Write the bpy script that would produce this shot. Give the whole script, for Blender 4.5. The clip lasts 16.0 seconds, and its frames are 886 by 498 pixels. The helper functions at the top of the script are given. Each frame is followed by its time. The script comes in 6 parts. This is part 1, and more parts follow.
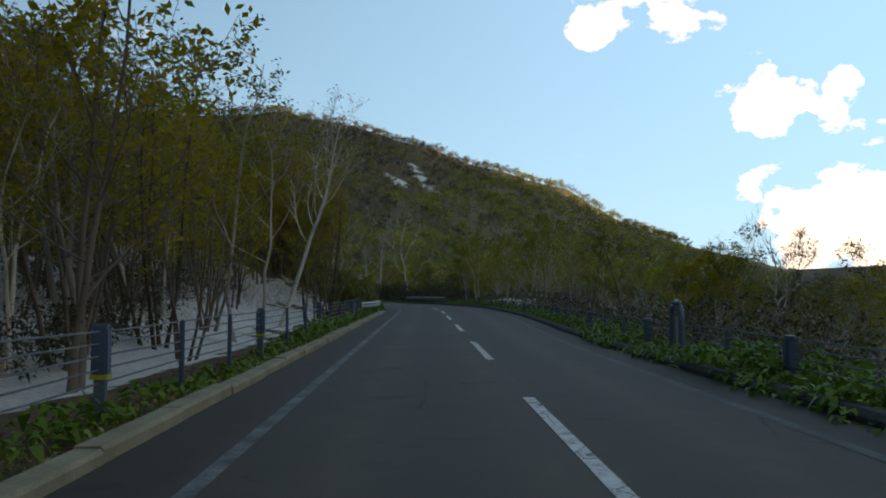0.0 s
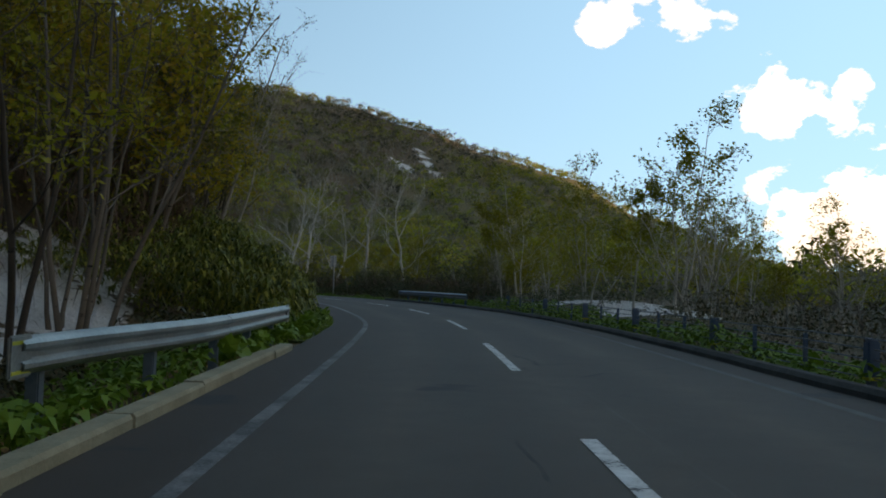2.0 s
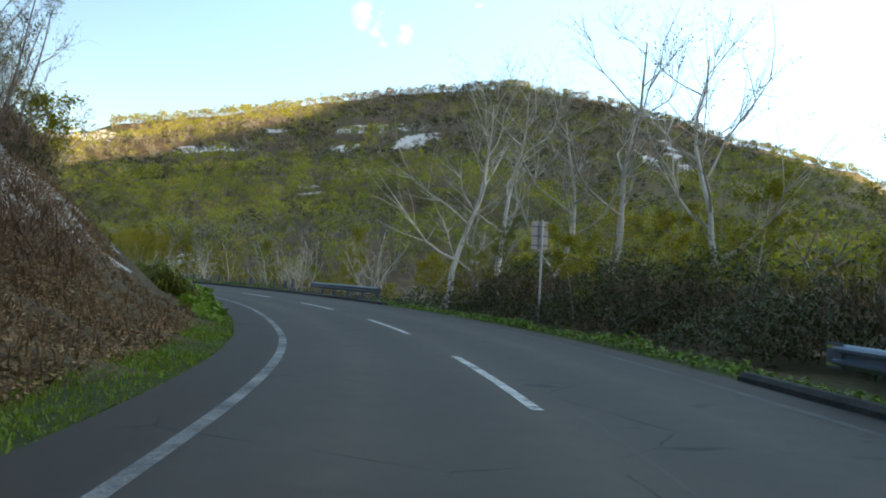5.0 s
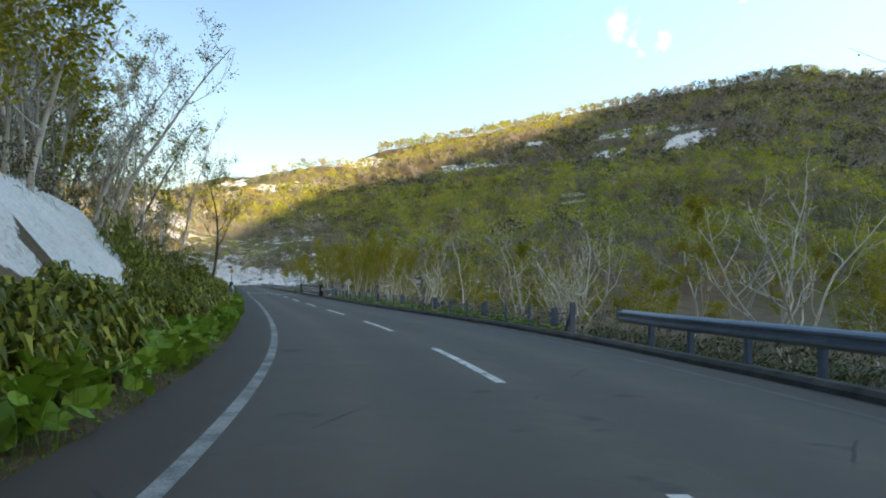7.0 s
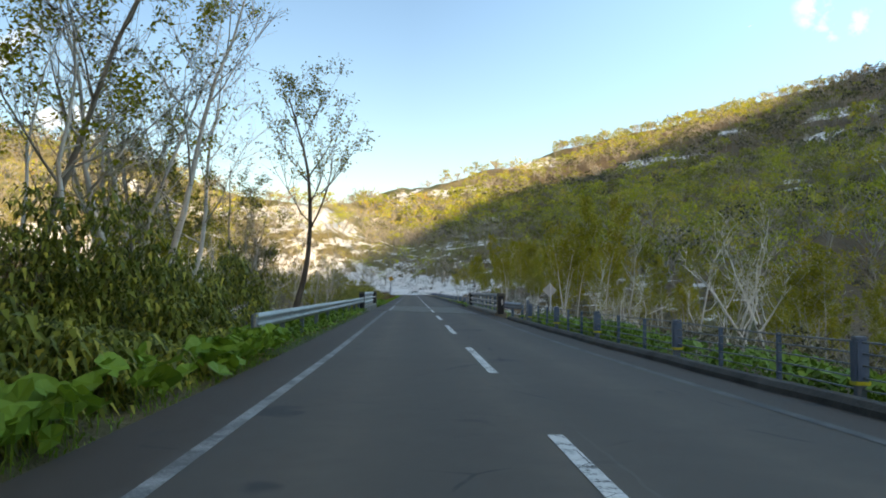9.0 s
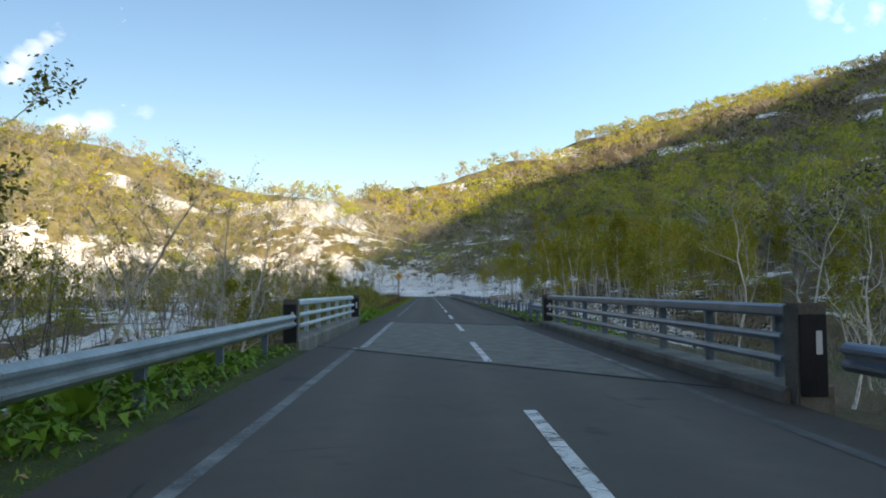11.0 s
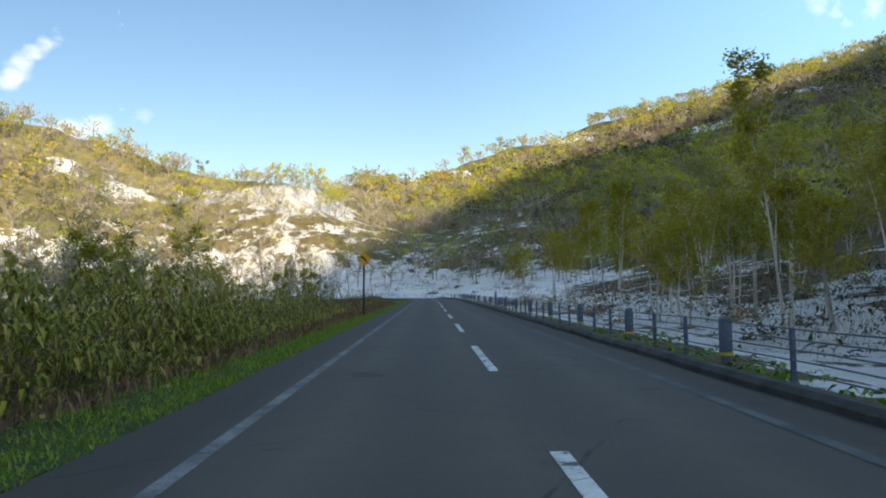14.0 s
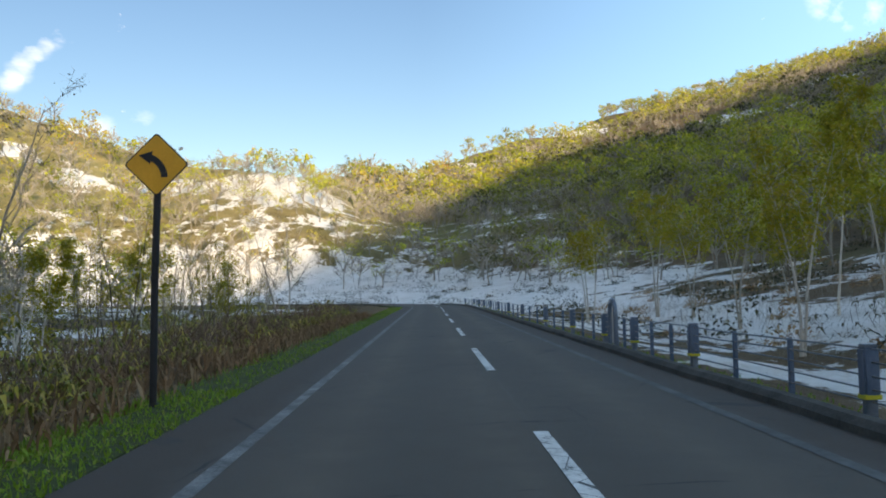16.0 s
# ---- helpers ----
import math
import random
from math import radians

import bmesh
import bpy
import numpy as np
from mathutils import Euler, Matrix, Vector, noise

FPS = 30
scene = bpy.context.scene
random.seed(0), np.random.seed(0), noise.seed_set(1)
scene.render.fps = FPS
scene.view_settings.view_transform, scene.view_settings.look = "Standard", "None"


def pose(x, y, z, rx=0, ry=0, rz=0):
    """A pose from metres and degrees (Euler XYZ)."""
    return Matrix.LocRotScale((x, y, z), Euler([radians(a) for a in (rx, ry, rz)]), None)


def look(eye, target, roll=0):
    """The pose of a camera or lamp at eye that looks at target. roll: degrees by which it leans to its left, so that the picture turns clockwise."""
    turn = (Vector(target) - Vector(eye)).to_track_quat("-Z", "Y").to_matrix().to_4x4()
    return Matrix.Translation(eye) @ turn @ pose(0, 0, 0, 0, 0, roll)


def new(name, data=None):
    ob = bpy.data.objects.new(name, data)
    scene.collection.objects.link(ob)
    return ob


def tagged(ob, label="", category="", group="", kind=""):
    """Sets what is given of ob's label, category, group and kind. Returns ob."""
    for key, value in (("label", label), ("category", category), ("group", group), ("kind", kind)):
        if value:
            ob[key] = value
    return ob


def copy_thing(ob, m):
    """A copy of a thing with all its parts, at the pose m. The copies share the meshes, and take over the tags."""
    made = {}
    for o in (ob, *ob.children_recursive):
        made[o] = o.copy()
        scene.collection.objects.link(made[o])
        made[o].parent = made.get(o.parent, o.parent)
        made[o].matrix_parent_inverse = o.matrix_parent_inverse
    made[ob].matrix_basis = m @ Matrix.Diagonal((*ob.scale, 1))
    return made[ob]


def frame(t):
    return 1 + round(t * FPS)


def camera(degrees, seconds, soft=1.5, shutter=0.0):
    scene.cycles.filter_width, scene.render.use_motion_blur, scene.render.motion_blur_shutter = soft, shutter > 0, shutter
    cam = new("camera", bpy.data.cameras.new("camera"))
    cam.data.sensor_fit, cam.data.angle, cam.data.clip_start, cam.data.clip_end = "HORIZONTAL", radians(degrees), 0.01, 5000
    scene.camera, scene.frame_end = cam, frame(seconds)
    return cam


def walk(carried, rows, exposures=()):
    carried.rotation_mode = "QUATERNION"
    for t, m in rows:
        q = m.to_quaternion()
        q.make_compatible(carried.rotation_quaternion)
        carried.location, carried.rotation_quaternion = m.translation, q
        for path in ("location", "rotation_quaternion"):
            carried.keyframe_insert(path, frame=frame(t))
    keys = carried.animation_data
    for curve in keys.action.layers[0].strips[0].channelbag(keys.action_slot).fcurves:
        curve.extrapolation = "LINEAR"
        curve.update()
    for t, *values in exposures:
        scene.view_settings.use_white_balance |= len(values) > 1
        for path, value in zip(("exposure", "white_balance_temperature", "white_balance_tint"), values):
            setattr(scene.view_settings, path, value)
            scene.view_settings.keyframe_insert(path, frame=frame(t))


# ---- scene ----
LENS = 58.02
cam = camera(LENS, 16.0, soft=1.9)
PATH = [
    (0, (-0.020, -0.089, 1.273), (-0.021, 1.908, 1.380), 0.00),
    (0.5, (-0.204, 8.887, 1.273), (-0.213, 10.884, 1.376), 0.33),
    (1, (-0.501, 17.742, 1.267), (-0.514, 19.740, 1.362), 0.66),
    (1.5, (-0.772, 26.379, 1.218), (-0.791, 28.376, 1.316), 0.94),
    (2, (-0.997, 35.478, 1.216), (-1.007, 37.476, 1.305), 1.65),
    (2.5, (-1.273, 44.081, 1.182), (-1.276, 46.079, 1.271), 1.74),
    (3, (-1.526, 51.370, 1.238), (-1.564, 53.367, 1.324), 1.23),
    (3.2, (-1.701, 54.103, 1.250), (-1.773, 56.100, 1.342), 0.88),
    (5.3, (-7.660, 83.696, 1.303), (-8.344, 85.574, 1.378), 3.07),
    (5.5, (-8.858, 86.411, 1.270), (-9.602, 88.266, 1.348), 3.00),
    (6, (-11.815, 92.738, 1.262), (-12.716, 94.522, 1.345), 2.51),
    (6.5, (-15.752, 99.314, 1.234), (-16.796, 101.017, 1.319), 2.41),
    (7, (-20.020, 105.340, 1.211), (-21.195, 106.956, 1.303), 1.34),
    (7.5, (-24.859, 111.139, 1.188), (-26.157, 112.657, 1.288), 1.17),
    (8, (-30.066, 116.508, 1.197), (-31.463, 117.936, 1.301), 1.06),
    (8.5, (-35.497, 121.535, 1.219), (-36.958, 122.897, 1.322), 0.87),
    (9, (-40.935, 126.289, 1.236), (-42.431, 127.612, 1.340), 0.44),
    (9.5, (-46.548, 130.976, 1.259), (-48.062, 132.279, 1.369), 0.90),
    (10, (-52.478, 135.895, 1.290), (-54.001, 137.186, 1.401), 0.41),
    (10.2, (-54.887, 137.900, 1.293), (-56.414, 139.187, 1.401), -0.08),
    (12.3, (-80.136, 158.478, 1.284), (-81.654, 159.775, 1.389), -0.71),
    (12.5, (-82.596, 160.515, 1.280), (-84.112, 161.815, 1.401), -0.64),
    (13, (-88.692, 165.639, 1.244), (-90.209, 166.939, 1.343), -1.34),
    (13.5, (-94.918, 170.739, 1.232), (-96.437, 172.035, 1.346), -1.52),
    (14, (-100.897, 175.728, 1.199), (-102.421, 177.020, 1.303), -1.19),
    (14.5, (-107.110, 180.792, 1.209), (-108.633, 182.085, 1.304), -1.46),
    (15, (-113.460, 185.966, 1.202), (-114.981, 187.259, 1.311), -1.75),
    (15.5, (-119.750, 191.116, 1.252), (-121.275, 192.407, 1.360), -1.16),
    (16, (-125.936, 196.088, 1.305), (-127.460, 197.379, 1.416), -1.03),
]
walk(cam, [(t, look(eye, target, roll)) for t, eye, target, roll in PATH],
     [(0, -0.45, 8400, 18), (2.0, -0.40, 8500, 18), (3.0, -0.12, 8600, 18), (5.4, 0.85, 8300, 17), (10.0, 0.62, 8000, 17), (12.6, 0.34, 6900, 16), (14.0, 0.42, 7200, 16), (16.0, 0.47, 7500, 17)])

# ---- light ----
SUN_AZ, SUN_EL = -115.0, 11.5          # azimuth to the left of +y, elevation, degrees
world = bpy.data.worlds.new("world")
scene.world = world
world.use_nodes = True
wn, wl = world.node_tree.nodes, world.node_tree.links
wn.clear()
sky = wn.new("ShaderNodeTexSky")
sky.sky_type = "NISHITA"
sky.sun_disc = False
sky.sun_elevation = radians(SUN_EL)
sky.sun_rotation = radians(-SUN_AZ)
sky.air_density, sky.dust_density, sky.ozone_density = 1.0, 0.5, 2.0
# cumulus cloud, scattered overhead; unseen thick cover towards the sun's side added to whiten the light
geo_dir = wn.new("ShaderNodeTexCoord")
sep = wn.new("ShaderNodeSeparateXYZ")
wl.new(geo_dir.outputs["Generated"], sep.inputs[0])


def wmath(op, a, b=0.0, clamp=False):
    m = wn.new("ShaderNodeMath")
    m.operation, m.use_clamp = op, clamp
    for sock, v in ((m.inputs[0], a), (m.inputs[1], b)):
        if isinstance(v, (int, float)):
            sock.default_value = v
        else:
            wl.new(v, sock)
    return m.outputs[0]


lift = wmath("ADD", wmath("ABSOLUTE", sep.outputs["Z"]), 0.45)
plane = wn.new("ShaderNodeCombineXYZ")
wl.new(wmath("DIVIDE", sep.outputs["X"], lift), plane.inputs[0])
wl.new(wmath("DIVIDE", sep.outputs["Y"], lift), plane.inputs[1])
puff = wn.new("ShaderNodeTexNoise")
puff.inputs["Scale"].default_value, puff.inputs["Detail"].default_value, puff.inputs["Roughness"].default_value = 9.0, 8, 0.6
wl.new(plane.outputs[0], puff.inputs["Vector"])


def toward_az(az):
    return wmath("ADD", wmath("MULTIPLY", sep.outputs["X"], -math.sin(radians(az))), wmath("MULTIPLY", sep.outputs["Y"], math.cos(radians(az))))


cover = wmath("ADD", wmath("ADD", wmath("MULTIPLY", puff.outputs["Fac"], 1.9), -0.46), wmath("MAXIMUM", wmath("MULTIPLY", wmath("SUBTRACT", toward_az(-100), 0.40), 0.50), -0.16))
# single clouds: azimuth, elevation, half width, weight
CLOUDS = ((-9.6, 19.4, 3.1, 0.25), (-12.2, 19.1, 3.5, 0.25), (-14.9, 19.3, 3.5, 0.25), (-17.6, 19.3, 3.0, 0.25), (-10.4, 18.1, 1.8, 0.25), (-20.6, 14.2, 2.4, 0.25),
          (-22.0, 13.5, 3.1, 0.25), (-23.3, 13.5, 2.2, 0.25), (-22.2, 11.6, 2.4, 0.25), (-22.6, 10.5, 1.5, 0.25), (-26.1, 12.7, 2.1, 0.25), (-27.1, 13.1, 1.5, 0.25),
          (-25.7, 11.3, 1.5, 0.25), (-19.9, 10.5, 1.2, 0.25), (-21.7, 6.8, 1.9, 0.25), (-20.8, 6.3, 1.1, 0.25), (-24.9, 4.5, 3.5, 0.25), (-26.9, 4.9, 4.2, 0.25),
          (-28.5, 5.2, 4.0, 0.25), (-26.5, 2.8, 4.4, 0.25), (-23.6, 4.7, 2.2, 0.25), (18.5, 19.2, 0.9, 0.25), (16.3, 19.5, 1.2, 0.25), (15.3, 18.8, 0.7, 0.25))
for az, el, wide, weight in CLOUDS:
    dot = wn.new("ShaderNodeVectorMath")
    dot.operation = "DOT_PRODUCT"
    wl.new(geo_dir.outputs["Generated"], dot.inputs[0])
    dot.inputs[1].default_value = (-math.sin(radians(az)) * math.cos(radians(el)), math.cos(radians(az)) * math.cos(radians(el)), math.sin(radians(el)))
    near = wmath("MULTIPLY", wmath("SUBTRACT", dot.outputs["Value"], math.cos(radians(wide))), 1.0 / (1 - math.cos(radians(wide))), True)
    cover = wmath("ADD", cover, wmath("MULTIPLY", wmath("POWER", near, 0.6), weight))
puffs = wmath("MULTIPLY", wmath("SUBTRACT", cover, 0.69), 7.0, True)
# thin wisps high over the left hill
wisp = wn.new("ShaderNodeTexNoise")
wisp.inputs["Scale"].default_value, wisp.inputs["Detail"].default_value, wisp.inputs["Roughness"].default_value = 26.0, 6, 0.6
wmap = wn.new("ShaderNodeMapping")
wmap.inputs["Rotation"].default_value = (0.5, 0.3, 0.4)
wmap.inputs["Scale"].default_value = (1.0, 0.35, 1.0)
wl.new(geo_dir.outputs["Generated"], wmap.inputs[0])
wl.new(wmap.outputs[0], wisp.inputs["Vector"])
wsum = 0.0
for az, el, wide in ((78.4, 13.7, 0.9), (77.8, 14.5, 1.0), (77.4, 15.3, 1.0), (76.8, 16.0, 1.0), (76.1, 16.7, 1.0), (75.2, 17.3, 1.0), (74.5, 18.1, 0.8), (75.5, 10.7, 1.2), (74.6, 10.7, 1.1), (73.0, 11.1, 1.3), (70.5, 11.9, 1.1), (23.2, 18.1, 1.6), (22.5, 16.7, 1.0), (20.6, 16.9, 1.1)):
    dot = wn.new("ShaderNodeVectorMath")
    dot.operation = "DOT_PRODUCT"
    wl.new(geo_dir.outputs["Generated"], dot.inputs[0])
    dot.inputs[1].default_value = (-math.sin(radians(az)) * math.cos(radians(el)), math.cos(radians(az)) * math.cos(radians(el)), math.sin(radians(el)))
    wsum = wmath("ADD", wsum, wmath("MULTIPLY", wmath("SUBTRACT", dot.outputs["Value"], math.cos(radians(wide))), 1.0 / (1 - math.cos(radians(wide))), True))
wisps = wmath("MULTIPLY", wmath("MULTIPLY", wmath("SUBTRACT", wmath("ADD", wisp.outputs["Fac"], wmath("MULTIPLY", wsum, 0.14)), 0.55), 4.0, True), wmath("MULTIPLY", wsum, 1.2, True))
puffs = wmath("MAXIMUM", puffs, wmath("MULTIPLY", wisps, 0.3))
veil = wmath("MULTIPLY", wmath("POWER", wmath("MULTIPLY", wmath("ADD", toward_az(-45), 0.1), 0.9, True), 1.2), 0.62)
haze = wn.new("ShaderNodeMix")
haze.data_type = "RGBA"
wl.new(veil, haze.inputs[0])
haze.inputs[7].default_value = (5.7, 12.2, 19.3, 1)
cloud = wn.new("ShaderNodeMix")
cloud.data_type = "RGBA"
wl.new(puffs, cloud.inputs[0])
hue = wn.new("ShaderNodeHueSaturation")
hue.inputs["Saturation"].default_value = 1.15
hue.inputs["Hue"].default_value = 0.503
wl.new(sky.outputs[0], hue.inputs["Color"])
wl.new(hue.outputs[0], haze.inputs[6])
wl.new(haze.outputs[2], cloud.inputs[6])
cloud.inputs[7].default_value = (13.0, 12.4, 11.6, 1)
bg = wn.new("ShaderNodeBackground")
bg.inputs["Strength"].default_value = 0.15
wout = wn.new("ShaderNodeOutputWorld")
wl.new(cloud.outputs[2], bg.inputs[0])
wl.new(bg.outputs[0], wout.inputs[0])
sun = new("sun", bpy.data.lights.new("sun", "SUN"))
sun.data.energy, sun.data.angle, sun.data.color = 5.0, radians(0.6), (1.0, 0.87, 0.60)
sun.rotation_euler = Euler((radians(90 - SUN_EL), 0, radians(180 + SUN_AZ)))

# ---- materials ----
def mat(name, rough=0.8, metal=0.0):
    m = bpy.data.materials.new(name)
    m.use_nodes = True
    b = m.node_tree.nodes["Principled BSDF"]
    b.inputs["Roughness"].default_value = rough
    b.inputs["Metallic"].default_value = metal
    b.inputs["Specular IOR Level"].default_value = 0.5 if metal else 0.25
    return m, m.node_tree.nodes, m.node_tree.links, b


def coords(n, l, kind="Object", scale=(1, 1, 1)):
    tc = n.new("ShaderNodeTexCoord")
    mp = n.new("ShaderNodeMapping")
    mp.inputs["Scale"].default_value = scale
    l.new(tc.outputs[kind], mp.inputs[0])
    return mp.outputs[0]


def tex_noise(n, l, vec, scale, detail=4, rough=0.6):
    t = n.new("ShaderNodeTexNoise")
    t.inputs["Scale"].default_value, t.inputs["Detail"].default_value, t.inputs["Roughness"].default_value = scale, detail, rough
    if vec is not None:
        l.new(vec, t.inputs["Vector"])
    return t.outputs["Fac"]


def ramp(n, l, fac, stops):
    r = n.new("ShaderNodeValToRGB")
    e = r.color_ramp.elements
    while len(e) < len(stops):
        e.new(0.5)
    for el, (p, c) in zip(e, stops):
        el.position, el.color = p, (*c, 1)
    l.new(fac, r.inputs[0])
    return r.outputs[0]


def mix(n, l, fac, a, b, kind="MIX"):
    m = n.new("ShaderNodeMix")
    m.data_type, m.blend_type = "RGBA", kind
    for sock, v in ((m.inputs[0], fac), (m.inputs[6], a), (m.inputs[7], b)):
        if hasattr(v, "is_output"):
            l.new(v, sock)
        elif isinstance(v, (int, float)):
            sock.default_value = v
        else:
            sock.default_value = (*v, 1)
    return m.outputs[2]


def math_node(n, l, op, a, b=0.0):
    m = n.new("ShaderNodeMath")
    m.operation = op
    for sock, v in ((m.inputs[0], a), (m.inputs[1], b)):
        if hasattr(v, "is_output"):
            l.new(v, sock)
        else:
            sock.default_value = v
    return m.outputs[0]


def bump(n, l, b, height, strength=0.3, dist=0.05):
    bp = n.new("ShaderNodeBump")
    bp.inputs["Strength"].default_value, bp.inputs["Distance"].default_value = strength, dist
    l.new(height, bp.inputs["Height"])
    l.new(bp.outputs[0], b.inputs["Normal"])


def two_scale(name, dark, light, rough=0.8, metal=0.0, big=0.7, small=30.0, bump_s=0.3, bump_d=0.02, spread=(0.3, 0.7), scale=(1, 1, 1)):
    m, n, l, b = mat(name, rough, metal)
    v = coords(n, l, scale=scale)
    f1, f2 = tex_noise(n, l, v, big), tex_noise(n, l, v, small, 3)
    f = math_node(n, l, "ADD", math_node(n, l, "MULTIPLY", f1, 0.65), math_node(n, l, "MULTIPLY", f2, 0.35))
    l.new(ramp(n, l, f, [(spread[0], dark), (spread[1], light)]), b.inputs["Base Color"])
    if bump_s:
        bump(n, l, b, f2, bump_s, bump_d)
    return m


def foliage_mat(name, stops, rough=0.55, trans=0.25):
    """Leaves: colour varies from leaf clump to leaf clump and from tree to tree; light passes through a little."""
    m, n, l, b = mat(name, max(rough, 0.55))
    geo, info = n.new("ShaderNodeNewGeometry"), n.new("ShaderNodeObjectInfo")
    f = math_node(n, l, "ADD", math_node(n, l, "MULTIPLY", geo.outputs["Random Per Island"], 0.6), math_node(n, l, "MULTIPLY", info.outputs["Random"], 0.4))
    col = ramp(n, l, f, stops)
    l.new(col, b.inputs["Base Color"])
    tr = n.new("ShaderNodeBsdfTranslucent")
    l.new(col, tr.inputs["Color"])
    mx = n.new("ShaderNodeMixShader")
    mx.inputs[0].default_value = trans
    l.new(b.outputs[0], mx.inputs[1])
    l.new(tr.outputs[0], mx.inputs[2])
    l.new(mx.outputs[0], n["Material Output"].inputs[0])
    return m


def asphalt_mat():
    m, n, l, b = mat("asphalt", 0.8)
    b.inputs["Specular IOR Level"].default_value = 0.45
    v = coords(n, l)
    fine, mid, big = tex_noise(n, l, v, 90, 3, 0.7), tex_noise(n, l, v, 2.2, 5), tex_noise(n, l, v, 0.25, 3)
    f = math_node(n, l, "ADD", math_node(n, l, "MULTIPLY", fine, 0.3), math_node(n, l, "ADD", math_node(n, l, "MULTIPLY", mid, 0.3), math_node(n, l, "MULTIPLY", big, 0.4)))
    base = ramp(n, l, f, [(0.3, (0.056, 0.044, 0.033)), (0.7, (0.122, 0.098, 0.074))])
    # wheel tracks, a paving seam and gritty margins run along the road
    across = n.new("ShaderNodeAttribute")
    across.attribute_name = "across"
    ac = across.outputs["Fac"]
    track = math_node(n, l, "ABSOLUTE", math_node(n, l, "SINE", math_node(n, l, "MULTIPLY", ac, 1.85)))
    base = mix(n, l, math_node(n, l, "MULTIPLY", track, 0.55), base, (0.050, 0.041, 0.033))
    # dust, moss and leaf crumbs darken the margins outside the edge lines
    edge = math_node(n, l, "ADD", math_node(n, l, "ABSOLUTE", ac), math_node(n, l, "MULTIPLY", math_node(n, l, "SUBTRACT", mid, 0.5), 0.9))
    base = mix(n, l, ramp(n, l, math_node(n, l, "MULTIPLY", edge, 0.25), [(0.655, (0, 0, 0)), (0.76, (0.85, 0.85, 0.85))]), base, (0.046, 0.031, 0.021))
    seam = math_node(n, l, "ABSOLUTE", math_node(n, l, "ADD", math_node(n, l, "SUBTRACT", ac, 0.38), math_node(n, l, "MULTIPLY", math_node(n, l, "SUBTRACT", mid, 0.5), 0.12)))
    seam_mask = math_node(n, l, "MULTIPLY", math_node(n, l, "LESS_THAN", seam, 0.014), ramp(n, l, big, [(0.42, (0, 0, 0)), (0.62, (0.28, 0.28, 0.28))]))
    base = mix(n, l, seam_mask, base, (0.13, 0.125, 0.12))
    spot = tex_noise(n, l, v, 0.7, 3)
    base = mix(n, l, ramp(n, l, spot, [(0.645, (0, 0, 0)), (0.70, (0.8, 0.8, 0.8))]), base, (0.022, 0.022, 0.022))
    crack = n.new("ShaderNodeTexVoronoi")
    crack.feature = "DISTANCE_TO_EDGE"
    crack.inputs["Scale"].default_value = 0.28
    warp = n.new("ShaderNodeMix")
    warp.data_type = "RGBA"
    warp.inputs[0].default_value = 0.12
    l.new(v, warp.inputs[6])
    nz = n.new("ShaderNodeTexNoise")
    nz.inputs["Scale"].default_value = 1.4
    l.new(v, nz.inputs["Vector"])
    l.new(nz.outputs["Color"], warp.inputs[7])
    l.new(warp.outputs[2], crack.inputs["Vector"])
    crack_mask = math_node(n, l, "MULTIPLY", math_node(n, l, "LESS_THAN", crack.outputs["Distance"], 0.004), ramp(n, l, spot, [(0.5, (0, 0, 0)), (0.6, (0.8, 0.8, 0.8))]))
    base = mix(n, l, crack_mask, base, (0.015, 0.015, 0.015))
    l.new(base, b.inputs["Base Color"])
    bump(n, l, b, fine, 0.35, 0.01)
    return m


def paint_mat():
    """Worn white paint: chipped down to the asphalt and crossed by cracks."""
    m, n, l, b = mat("road_paint", 0.6)
    v = coords(n, l)
    wear, fine = tex_noise(n, l, v, 3.2, 7, 0.75), tex_noise(n, l, v, 40, 3, 0.7)
    f = math_node(n, l, "ADD", math_node(n, l, "MULTIPLY", wear, 0.75), math_node(n, l, "MULTIPLY", fine, 0.25))
    base = ramp(n, l, f, [(0.435, (0.06, 0.058, 0.056)), (0.465, (0.50, 0.49, 0.46)), (0.65, (0.76, 0.75, 0.72))])
    crack = n.new("ShaderNodeTexVoronoi")
    crack.feature = "DISTANCE_TO_EDGE"
    crack.inputs["Scale"].default_value = 1.7
    l.new(v, crack.inputs["Vector"])
    base = mix(n, l, math_node(n, l, "LESS_THAN", crack.outputs["Distance"], 0.007), base, (0.07, 0.068, 0.066))
    l.new(base, b.inputs["Base Color"])
    return m


def faded_paint_mat(name, low, high):
    m, n, l, b = mat(name, 0.75)
    v = coords(n, l)
    wear, fine = tex_noise(n, l, v, 1.2, 6, 0.75), tex_noise(n, l, v, 40, 3, 0.7)
    f = math_node(n, l, "ADD", math_node(n, l, "MULTIPLY", wear, 0.7), math_node(n, l, "MULTIPLY", fine, 0.3))
    l.new(ramp(n, l, f, [(0.42, (low, low, low * 0.98)), (0.70, (high, high, high * 0.96))]), b.inputs["Base Color"])
    return m


